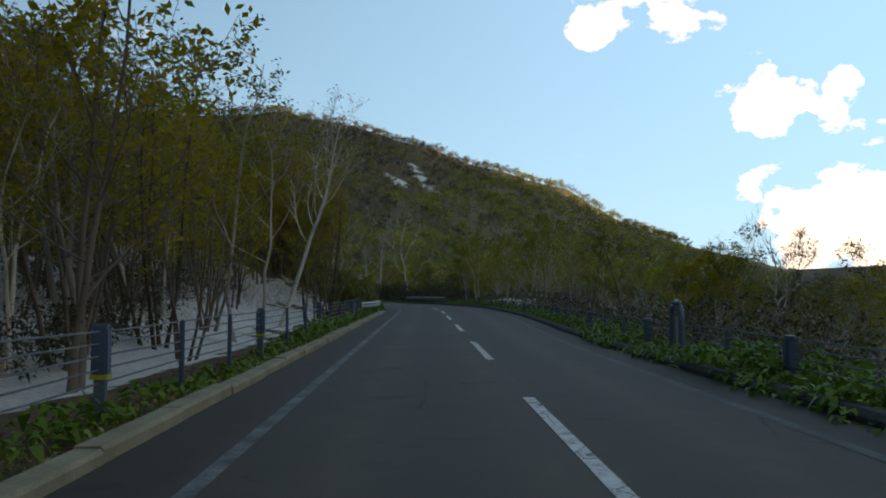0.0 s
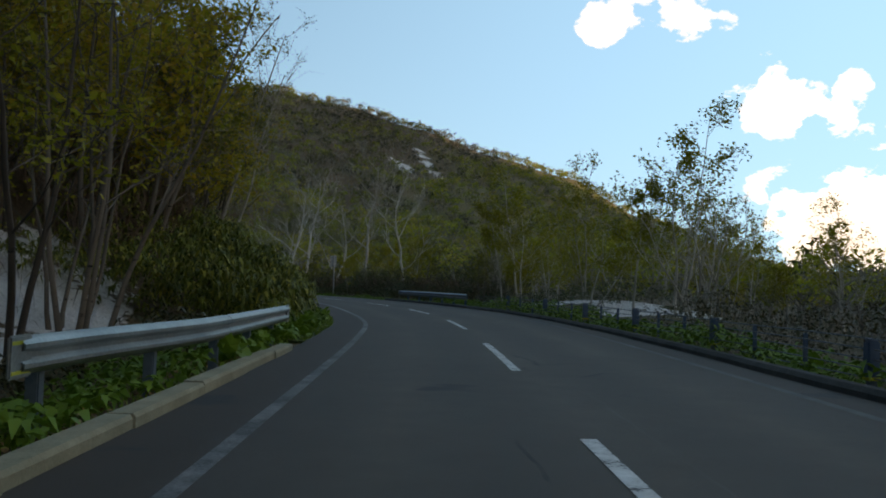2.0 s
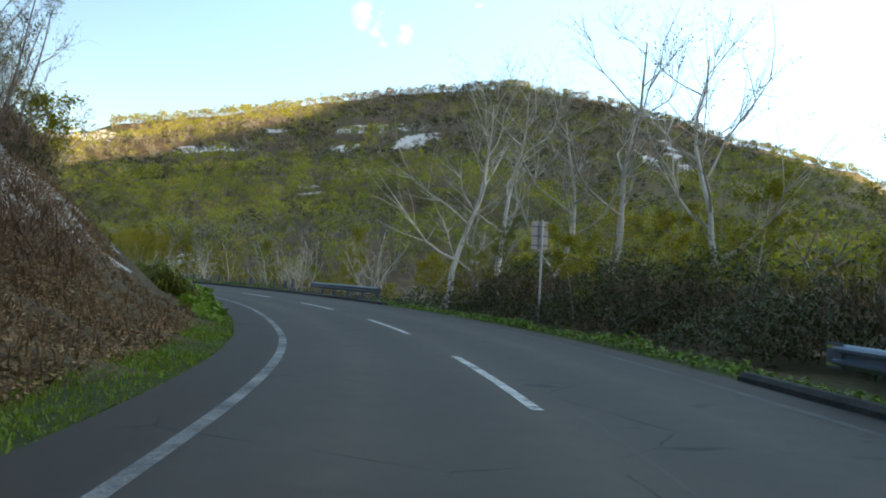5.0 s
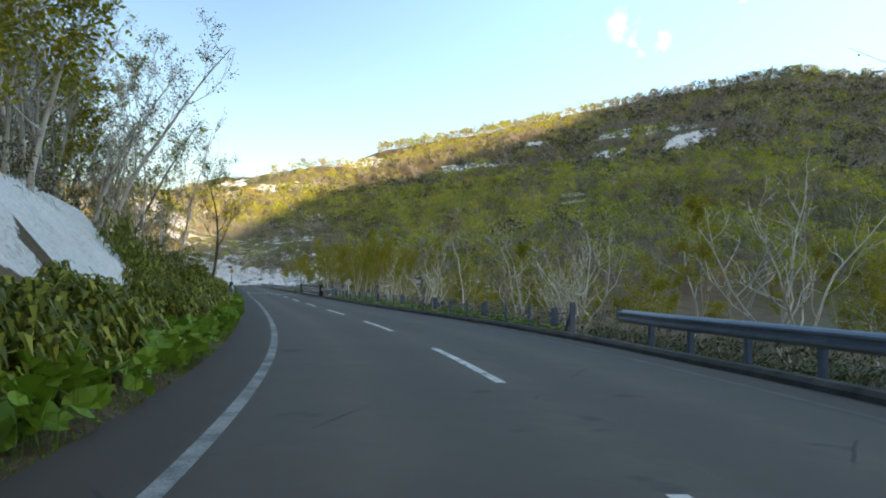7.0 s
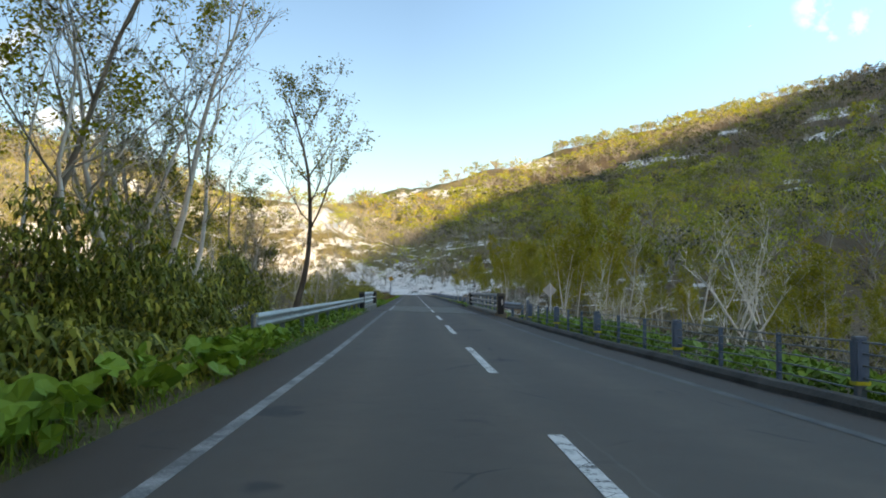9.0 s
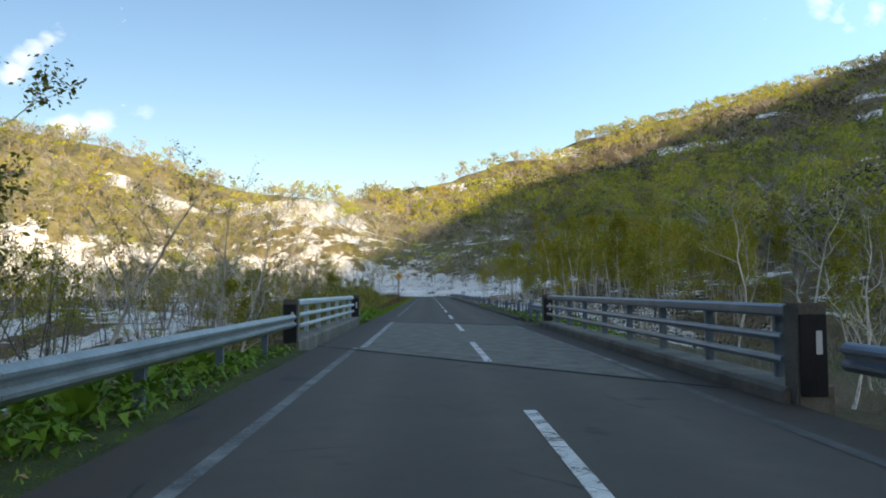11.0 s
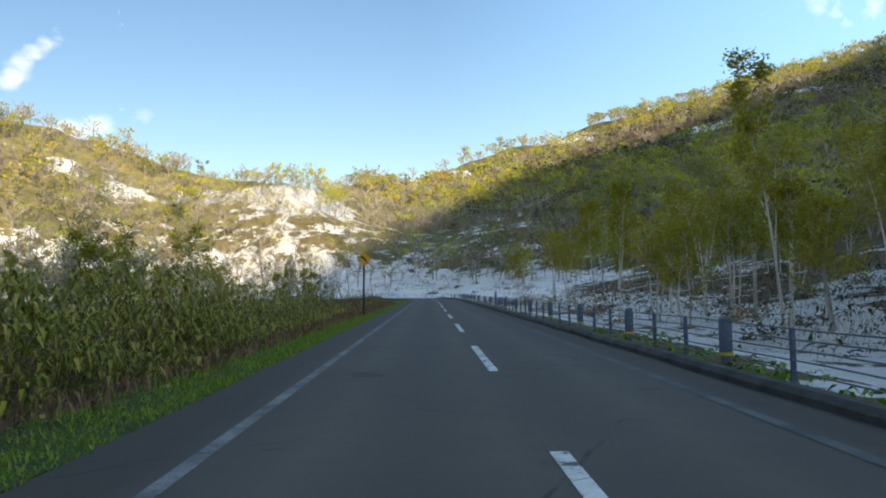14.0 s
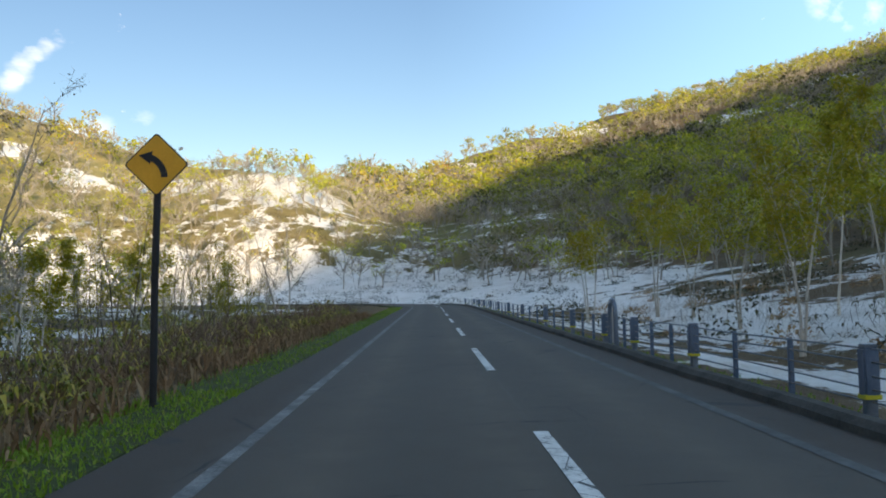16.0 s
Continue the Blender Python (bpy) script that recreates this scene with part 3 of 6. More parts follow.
def surface(x, y):
    """Height of the ground sheet itself."""
    x, y = np.atleast_1d(x).astype(float), np.atleast_1d(y).astype(float)
    i, j = np.clip(np.searchsorted(gx, x) - 1, 0, nx - 2), np.clip(np.searchsorted(gy, y) - 1, 0, ny - 2)
    u, v = (x - gx[i]) / (gx[i + 1] - gx[i]), (y - gy[j]) / (gy[j + 1] - gy[j])
    q = vz.reshape(ny, nx)
    return (q[j, i] * (1 - u) + q[j, i + 1] * u) * (1 - v) + (q[j + 1, i] * (1 - u) + q[j + 1, i + 1] * u) * v


# ---- the road ----
def strip(name, s0, s1, lat_a, lat_b, z, material, step=1.0, thick=0.0, parent=None, label="", skew=None):
    """A band along the road between two offsets, which may be functions of s; thick gives it sides."""
    n = max(2, int(abs(s1 - s0) / step) + 1)
    s = np.linspace(s0, s1, n)
    fa = lat_a(s) if callable(lat_a) else np.full(n, lat_a)
    fb = lat_b(s) if callable(lat_b) else np.full(n, lat_b)
    (ax, ay), (bx, by) = road_xy(s, fa), road_xy(s, fb)
    za = np.full(n, z)
    v = [*np.c_[ax, ay, za].tolist(), *np.c_[bx, by, za].tolist()]
    f = [(i, n + i, n + i + 1, i + 1) for i in range(n - 1)]
    if thick:
        v += [*np.c_[ax, ay, za - thick].tolist(), *np.c_[bx, by, za - thick].tolist()]
        f += [(2 * n + i, i, i + 1, 2 * n + i + 1) for i in range(n - 1)] + [(n + i, 3 * n + i, 3 * n + i + 1, n + i + 1) for i in range(n - 1)]
        f += [(0, 2 * n, 3 * n, n), (n - 1, 2 * n - 1, 4 * n - 1, 3 * n - 1)]
    return mesh_object(name, v, f, material, parent, label)


road = strip("road", -140, 430, edge_left, edge_right, 0.0, M["asphalt"], thick=0.25)
at = road.data.attributes.new("across", "FLOAT", "POINT")
_n = len(road.data.vertices) // 4
at.data.foreach_set("value", np.r_[np.full(_n, -3.7), np.full(_n, 3.6), np.full(_n, -3.7), np.full(_n, 3.6)].astype(np.float32))
tagged(road, "dark grey asphalt two-lane mountain road", "road", kind="structure")
dash_s = [*(15.0 + 10.8 * k for k in range(-9, 0)), *np.interp([k for k in range(0, 24) if k not in (16, 17)], (0, 2, 4, 5, 8, 9, 10, 11, 13, 15, 18, 21, 23), (15.0, 36.6, 57.6, 68.2, 99.0, 109.9, 120.7, 131.5, 152.6, 174.3, 207.5, 241.3, 264.0)), *(264.0 + 11.1 * k for k in range(1, 15))]
for s0 in dash_s:
    d = strip("centre_dash", s0, s0 + 5.4, -0.07, 0.07, 0.006, M["paint"], 0.9, parent=road)
for a, b in ((-140, 189.5), (212.5, 425)):
    for c, d in (((a, 68), (68, 165), (165, b)) if a < 0 else ((a, b),)):
        strip("edge_line", c, d, lambda s: line_left(s) - 0.07, lambda s: line_left(s) + 0.07, 0.005, M["curveline"] if c == 68 else M["faded"], parent=road, label="worn white edge line")
    strip("edge_line", a, b, lambda s: line_right(s) - 0.07, lambda s: line_right(s) + 0.07, 0.005, M["ghost"], parent=road, label="worn white edge line")

# turf shoulders
for a, b, side in ((52.0, 104.0, -1), (206.6, 345.0, -1), (156.0, 189.0, -1), (90.0, 117.0, 1)):
    if side < 0:
        v = strip("verge", a, b, lambda s: edge_left(s) - 1.0 - 0.2 * np.sin(s * 0.7) - 0.12 * np.sin(s * 1.9), lambda s: edge_left(s) - 0.01 - 0.05 * np.sin(s * 1.3), -0.012, M["turf"], 0.6, thick=0.12)
    else:
        v = strip("verge", a, b, lambda s: edge_right(s) + 0.01 + 0.05 * np.sin(s * 1.3), lambda s: edge_right(s) + 1.3 + 0.25 * np.sin(s * 0.8), -0.012, M["turf"], 0.6, thick=0.12)
    tagged(v, "mossy green turf shoulder of the road", "verge", kind="structure")

# ---- plants ----
def tube(verts, faces, pts, radii, k):
    """A tapered round limb through pts."""
    base = len(verts)
    for i, (p, r) in enumerate(zip(pts, radii)):
        d = (pts[min(i + 1, len(pts) - 1)] - pts[max(i - 1, 0)]).normalized()
        side = d.orthogonal().normalized()
        up = d.cross(side)
        for j in range(k):
            a = 2 * math.pi * j / k
            verts.append(tuple(p + (side * math.cos(a) + up * math.sin(a)) * r))
    for i in range(len(pts) - 1):
        for j in range(k):
            a, b = base + i * k + j, base + i * k + (j + 1) % k
            faces.append((a, b, b + k, a + k))


def limb(rng, start, way, length, r0, r1, n, wander, rise):
    pts, p, d = [start.copy()], start.copy(), way.normalized()
    for _ in range(n):
        d = (d + Vector((rng.uniform(-1, 1), rng.uniform(-1, 1), rng.uniform(-0.6, 0.6))) * wander + Vector((0, 0, rise))).normalized()
        p = p + d * (length / n)
        pts.append(p.copy())
    return pts, [r0 + (r1 - r0) * (i / n) ** 0.8 for i in range(n + 1)]


def leaf_quad(lv, lf, rng, p, size, droop=0.3):
    a = Vector((rng.gauss(0, 1), rng.gauss(0, 1), rng.gauss(0, 0.6) - droop)).normalized()
    b = a.orthogonal().normalized()
    b = (b * math.cos(t := rng.uniform(0, 6.28)) + a.cross(b) * math.sin(t)).normalized()
    n = len(lv)
    w = size * rng.uniform(0.35, 0.6)
    lv += [tuple(p), tuple(p + a * size * 0.5 + b * w * 0.5), tuple(p + a * size), tuple(p + a * size * 0.5 - b * w * 0.5)]
    lf.append((n, n + 1, n + 2, n + 3))


def tree_parts(seed, high, r, stems=1, lean=0.12, limbs=9, fork=0.35, reach=0.34, twigs=4, sprays=2, leaves=900, leaf=0.2, crook=0.12, up=0.12, bare_to=0.35, stout=0.5):
    """Wood and leaves of one tree: stems, limbs from the height fork up, twigs on the limbs, fine sprays on the twigs, leaves on the sprays."""
    rng = random.Random(seed)
    wv, wf, lv, lf, tips = [], [], [], [], []
    for st in range(stems):
        a = rng.uniform(0, 6.28)
        off = Vector((math.cos(a), math.sin(a), 0)) * (0.18 * (stems > 1) * rng.uniform(0.6, 1.6))
        way = Vector((math.cos(a) * lean * rng.uniform(0.5, 1.5), math.sin(a) * lean * rng.uniform(0.5, 1.5), 1))
        h = high * rng.uniform(0.78, 1.0) if stems > 1 else high
        pts, rad = limb(rng, off - Vector((0, 0, 0.25)), way, h, r, r * 0.16, 9, crook, 0.05)
        rad[0] *= 1.35
        tube(wv, wf, pts, rad, 6)
        for i in range(limbs):
            t = fork + (1 - fork) * (i + rng.uniform(0.1, 0.9)) / limbs
            k = min(int(t * 9), 8)
            p = pts[k].lerp(pts[k + 1], t * 9 - k)
            a2 = i * 2.4 + rng.uniform(-0.7, 0.7)
            el = rng.uniform(0.25, 0.95)
            d = Vector((math.cos(a2), math.sin(a2), el))
            ln = high * reach * (1.15 - 0.75 * t) * rng.uniform(0.7, 1.2)
            r1 = max(rad[k] * stout, 0.012)
            lp, lr = limb(rng, p, d, ln, r1, r1 * 0.22, 5, crook * 1.6, up)
            tube(wv, wf, lp, lr, 4)
            for j in range(twigs):
                q = lp[min(5, 1 + int(rng.uniform(0.2, 1) * 4.5))]
                d2 = (lp[-1] - lp[0]).normalized() + Vector((rng.gauss(0, 0.6), rng.gauss(0, 0.6), rng.gauss(0.1, 0.4)))
                tp, tr = limb(rng, q, d2, ln * rng.uniform(0.35, 0.6), r1 * 0.35, 0.004, 2, 0.25, up * 0.7)
                tube(wv, wf, tp, [max(x, 0.005) for x in tr], 3)
                tips.append((tp[1], tp[2]))
                for _ in range(sprays):
                    q2 = tp[1].lerp(tp[rng.choice((0, 2))], rng.random())
                    d3 = (tp[2] - tp[0]).normalized() + Vector((rng.gauss(0, 0.7), rng.gauss(0, 0.7), rng.gauss(0, 0.5)))
                    sp, _r = limb(rng, q2, d3, ln * rng.uniform(0.18, 0.34), 0.006, 0.003, 1, 0.2, 0.0)
                    o = (sp[1] - sp[0]).orthogonal().normalized() * 0.007
                    n0 = len(wv)
                    wv.extend((tuple(sp[0] + o), tuple(sp[0] - o), tuple(sp[1] - o * 0.4), tuple(sp[1] + o * 0.4)))
                    wf.append((n0, n0 + 1, n0 + 2, n0 + 3))
                    tips.append((sp[0], sp[1]))
    for _ in range(leaves):
        a, b = rng.choice(tips)
        p = a.lerp(b, rng.uniform(0.1, 1.15)) + Vector((rng.gauss(0, 1), rng.gauss(0, 1), rng.gauss(0, 1))) * leaf * 0.8
        if p.z > high * bare_to:
            leaf_quad(lv, lf, rng, p, leaf * rng.uniform(0.6, 1.3))
    return wv, wf, lv, lf


def make_tree(kind, label, bark, leaf_mat, **kw):
    """A tree at the origin, its trunk and its crown."""
    wv, wf, lv, lf = tree_parts(**kw)
    root = new(kind)
    mesh_object("trunk", wv, wf, bark, root, smooth_faces=True)
    if lf:
        mesh_object("crown", lv, lf, leaf_mat, root)
    return tagged(root, label, "tree", "roadside trees")


PROTO = {
    "slim": [make_tree("birch_tree", "slim pale birch with fresh yellow-green leaves", M["birch"], M["leaf"], seed=11 + i, high=h, r=0.065, stems=st, lean=0.24, limbs=9, fork=0.36, reach=0.30, twigs=4, sprays=1, leaves=1700, leaf=0.11, bare_to=0.38, crook=0.22, stout=0.6)
             for i, (h, st) in enumerate(((7.0, 1), (8.2, 2), (6.2, 2), (9.0, 1)))],
    "whip": [make_tree("alder_tree", "thin many-stemmed alder just coming into leaf", M["bark"], M["leaf"], seed=31 + i, high=h, r=0.05, stems=4, lean=0.28, limbs=6, fork=0.3, reach=0.28, twigs=3, sprays=1, leaves=1300, leaf=0.10, bare_to=0.3)
             for i, h in enumerate((5.2, 6.4, 7.4))],
    "bare": [make_tree("bare_tree", "bare grey-brown tree with a fine spray of twigs", M["greybark"], M["budleaf"], seed=51 + i, high=h, r=0.09, stems=st, lean=0.2, limbs=11, fork=0.3, reach=0.32, twigs=6, sprays=3, leaves=800, leaf=0.085, up=0.2, crook=0.15)
             for i, (h, st) in enumerate(((7.5, 1), (9.0, 2), (6.5, 3)))],
    "grand": [make_tree("silver_birch", "old crooked white-barked birch, nearly leafless", M["whitebirch"], M["leafdark"], seed=71 + i, high=h, r=0.19, stems=1, lean=0.06, limbs=9, fork=0.22, reach=0.52, twigs=8, sprays=3, leaves=900, leaf=0.085, crook=0.27, up=0.22, stout=0.7)
              for i, h in enumerate((11.5, 13.0, 10.0))],
    "leafy": [make_tree("broadleaf_tree", "broadleaf tree in full dark green leaf", M["bark"], M["leafdark"], seed=91 + i, high=h, r=0.09, stems=st, lean=0.15, limbs=11, fork=0.28, reach=0.34, twigs=5, sprays=2, leaves=3000, leaf=0.125, bare_to=0.2)
              for i, (h, st) in enumerate(((6.5, 2), (8.0, 1), (5.2, 3)))],
    "gold": [make_tree("young_birch", "young birch with a haze of yellow-green leaves", M["birch"], M["leaf"], seed=111 + i, high=h, r=0.07, stems=st, lean=0.14, limbs=11, fork=0.25, reach=0.30, twigs=5, sprays=2, leaves=3200, leaf=0.16, bare_to=0.25)
             for i, (h, st) in enumerate(((6.8, 1), (8.0, 2), (5.5, 2)))],
}
PROTO["dense"] = [make_tree("young_birch", "young birch in olive and bronze spring leaf", M["bark"], M["bronze"], seed=151 + i, high=h, r=0.07, stems=st, lean=0.16, limbs=12, fork=0.2, reach=0.34, twigs=5, sprays=2, leaves=3600, leaf=0.15, bare_to=0.24)
                  for i, (h, st) in enumerate(((7.2, 1), (8.0, 2), (6.0, 2)))]
PROTO["pole"] = [make_tree("birch_tree", "straight slender birch with a high yellow-green crown", M["birch"], M["leaf"], seed=171 + i, high=h, r=0.062, stems=st, lean=0.06, limbs=9, fork=0.46, reach=0.25, twigs=5, sprays=2, leaves=2800, leaf=0.15, bare_to=0.46, crook=0.08, up=0.25)
                 for i, (h, st) in enumerate(((7.4, 1), (6.6, 2), (8.2, 1), (6.0, 3)))]
PROTO["crook"] = [make_tree("crooked_birch", "small crooked white birch, almost leafless", M["whitebirch"], M["leaf"], seed=131 + i, high=h, r=0.062, stems=st, lean=0.4, limbs=6, fork=0.3, reach=0.36, twigs=4, sprays=2, leaves=260, leaf=0.11, crook=0.28, up=0.25, stout=0.75)
                  for i, (h, st) in enumerate(((5.6, 1), (4.8, 2), (6.4, 1), (5.2, 3)))]
_used = set()
_place_rng = random.Random(5)


def plant(kind, s, lat, size=1.0, which=None, turn=None, tilt=0.0, tilt_dir=0.0):
    """Set a tree of that kind at a place along the road."""
    x, y = (float(v) for v in road_xy(s, lat))
    protos = PROTO[kind]
    i = _place_rng.randrange(len(protos)) if which is None else which
    z = float(surface(x, y)[0])
    turn = _place_rng.uniform(0, 360) if turn is None else turn
    m = Matrix.Translation((x, y, z - 0.05)) @ Matrix.Rotation(radians(tilt), 4, Vector((-math.sin(radians(tilt_dir)), math.cos(radians(tilt_dir)), 0))) @ pose(0, 0, 0, 0, 0, turn) @ Matrix.Diagonal((size, size, size, 1))
    ob = protos[i]
    if (kind, i) not in _used:
        _used.add((kind, i))
        ob.matrix_basis = m
    else:
        copied = copy_thing(ob, Matrix())
        copied.matrix_basis = m
        ob = copied
    return ob


def band(kinds, s0, s1, lat0, lat1, count, sizes=(0.75, 1.15), seed=1):
    """Trees scattered over a stretch beside the road; kinds: (name, share) pairs."""
    rng = random.Random(seed)
    names = [k for k, w in kinds for _ in range(w)]
    placed = []
    for _ in range(count * 6):
        s, lat = rng.uniform(s0, s1), rng.uniform(lat0, lat1)
        if all((s - a) ** 2 + (lat - b) ** 2 > 1.1 for a, b in placed):
            placed.append((s, lat))
            plant(rng.choice(names), s, lat, rng.uniform(*sizes))
        if len(placed) == count:
            break


# left of the first straight: thin trunks out of the snow slope
band([("whip", 4), ("dense", 2), ("slim", 1)], 2, 54, -17, -6.6, 38, (0.85, 1.3), 21)
band([("bare", 3), ("whip", 1)], -2, 24, -13, -7.0, 9, (0.9, 1.2), 46)
band([("gold", 3), ("leafy", 1)], 10, 80, -26, -15, 22, (1.0, 1.4), 22)
band([("dense", 2), ("gold", 1)], 4, 52, -17, -9.5, 10, (0.9, 1.25), 56)
band([("dense", 5), ("gold", 2), ("leafy", 1)], 6, 60, -17, -9.5, 10, (0.95, 1.35), 61)
band([("dense", 3), ("leafy", 2)], 48, 84, -16, -8.8, 26, (0.9, 1.25), 62)
# the bank inside the curve
band([("whip", 4), ("bare", 3), ("leafy", 3)], 54, 92, -19, -8.5, 32, (0.9, 1.3), 23)
band([("bare", 5), ("whip", 3)], 92, 152, -20, -11.5, 17, (0.85, 1.2), 24)
band([("bare", 5), ("slim", 1)], 124, 156, -14.5, -10.0, 13, (1.2, 1.5), 45)
band([("slim", 2), ("gold", 2), ("bare", 3)], 136, 166, -15, -9.5, 10, (1.15, 1.5), 65)
band([("bare", 5), ("slim", 2), ("whip", 2)], 144, 172, -15, -8.0, 20, (1.15, 1.6), 44)
band([("bare", 3), ("gold", 2), ("leafy", 1)], 85, 165, -32, -19, 9, (0.9, 1.2), 25)
band([("leafy", 3), ("whip", 3), ("bare", 2)], 58, 80, -14, -9.0, 8, (1.05, 1.35), 55)
band([("leafy", 3), ("gold", 1), ("whip", 2)], 55, 86, -17, -9.5, 18, (0.75, 1.1), 48)
PROTO["fan"] = [make_tree("leaning_birch", "tall leaning white birch with a fan of bare upswept limbs", M["whitebirch"], M["leafdark"], seed=191, high=9.6, r=0.125, stems=1, lean=0.05, limbs=14, fork=0.4, reach=0.36, twigs=7, sprays=3, leaves=700, leaf=0.09, crook=0.1, up=0.34, stout=0.62)]
plant("fan", 33.5, -7.2, 1.0, 0, 200, 15, math.degrees(road_heading(33.5)) + 25)
# right of the first straight, below the road
band([("gold", 2), ("leafy", 2), ("crook", 2)], 6, 50, 8.5, 15, 24, (0.5, 0.72), 49)
band([("crook", 4), ("gold", 1)], 44, 84, 7.5, 14, 12, (0.8, 1.1), 50)
band([("leafy", 4), ("gold", 3), ("slim", 1)], 8, 50, 15, 30, 34, (0.65, 0.95), 26)
band([("gold", 6), ("grand", 2), ("bare", 2), ("slim", 2)], 46, 86, 11, 21, 20, (0.58, 0.82), 27)
band([("leafy", 2), ("bare", 1), ("gold", 1)], 84, 116, 6.5, 11, 14, (0.36, 0.6), 54)
# outside the curve, behind the bushes
band([("gold", 4), ("slim", 2), ("bare", 2)], 84, 128, 13, 34, 34, (0.8, 1.2), 28)
for s, lat, size, which in ((119.2, 8.5, 1.0, 0), (121.0, 12.7, 1.1, 1), (113.5, 11.0, 1.0, 2), (113.0, 14.0, 1.15, 1), (106.0, 13.0, 1.0, 0), (126.5, 16.0, 1.0, 2)):
    plant("grand", s, lat, size, which)
for s, lat in ((144.0, 10.5), (141.5, 9.4), (146.5, 11.0), (137.5, 12.5), (133.5, 11.0), (150.5, 12.0), (154.5, 8.6), (166.0, 9.0), (183.0, 8.4), (185.0, 9.2), (182.0, 10.5), (176.5, 8.8)):
    plant("crook", s, lat, _place_rng.uniform(0.85, 1.15))
band([("crook", 1)], 126, 200, 7.2, 13, 22, (0.75, 1.15), 51)
band([("pole", 4), ("gold", 1)], 208, 250, 8.5, 15, 10, (0.7, 0.95), 52)
# birches in the valley beside the second straight
for s, lat, size in ((176.2, 7.4, 0.75), (178.0, 6.0, 0.8), (179.0, 6.7, 0.72), (180.4, 6.3, 0.85), (181.6, 7.1, 0.78), (183.0, 6.7, 0.7)):
    plant("pole", s, lat, size)
band([("pole", 4), ("gold", 5)], 128, 200, 10.5, 28, 44, (0.6, 0.9), 29)
band([("pole", 5), ("gold", 3)], 205, 262, 9.5, 24, 30, (0.7, 0.95), 30)
band([("pole", 1)], 222, 300, 6.6, 12, 15, (0.75, 1.05), 63)
band([("gold", 3), ("pole", 4), ("dense", 1)], 212, 300, 12, 30, 46, (0.7, 0.95), 64)
# left of the second straight
lone = make_tree("rowan_tree", "tall dark-trunked tree with leaves on upswept limbs", M["bark"], M["leafdark"], seed=203, high=9.8, r=0.17, stems=1, lean=0.05, limbs=12, fork=0.4, reach=0.38, twigs=6, sprays=3, leaves=3200, leaf=0.13, crook=0.16, up=0.36, bare_to=0.62)
PROTO["lone"] = [lone]
plant("lone", 173.0, -6.1, 1.0, 0, 40, 5.0, math.degrees(road_heading(173.0)))
band([("bare", 3), ("slim", 2), ("leafy", 2)], 171, 187, -14.5, -9.0, 13, (0.95, 1.3), 47)
plant("bare", 196.0, -11.5, 1.15, 0)
band([("whip", 4), ("bare", 3), ("gold", 3)], 165, 200, -26, -8.0, 30, (0.6, 0.95), 31)
band([("whip", 5), ("bare", 4), ("gold", 3)], 205, 262, -30, -9.0, 44, (0.5, 0.8), 32)
band([("whip", 4), ("bare", 4), ("leafy", 1)], 226, 296, -36, -13, 46, (0.6, 0.85), 53)
band([("whip", 4), ("gold", 4), ("bare", 3)], 258, 330, -50, -16, 40, (0.6, 0.9), 33)
band([("whip", 5), ("bare", 3), ("gold", 2)], 212, 300, -18, -8.5, 40, (0.5, 0.8), 66)


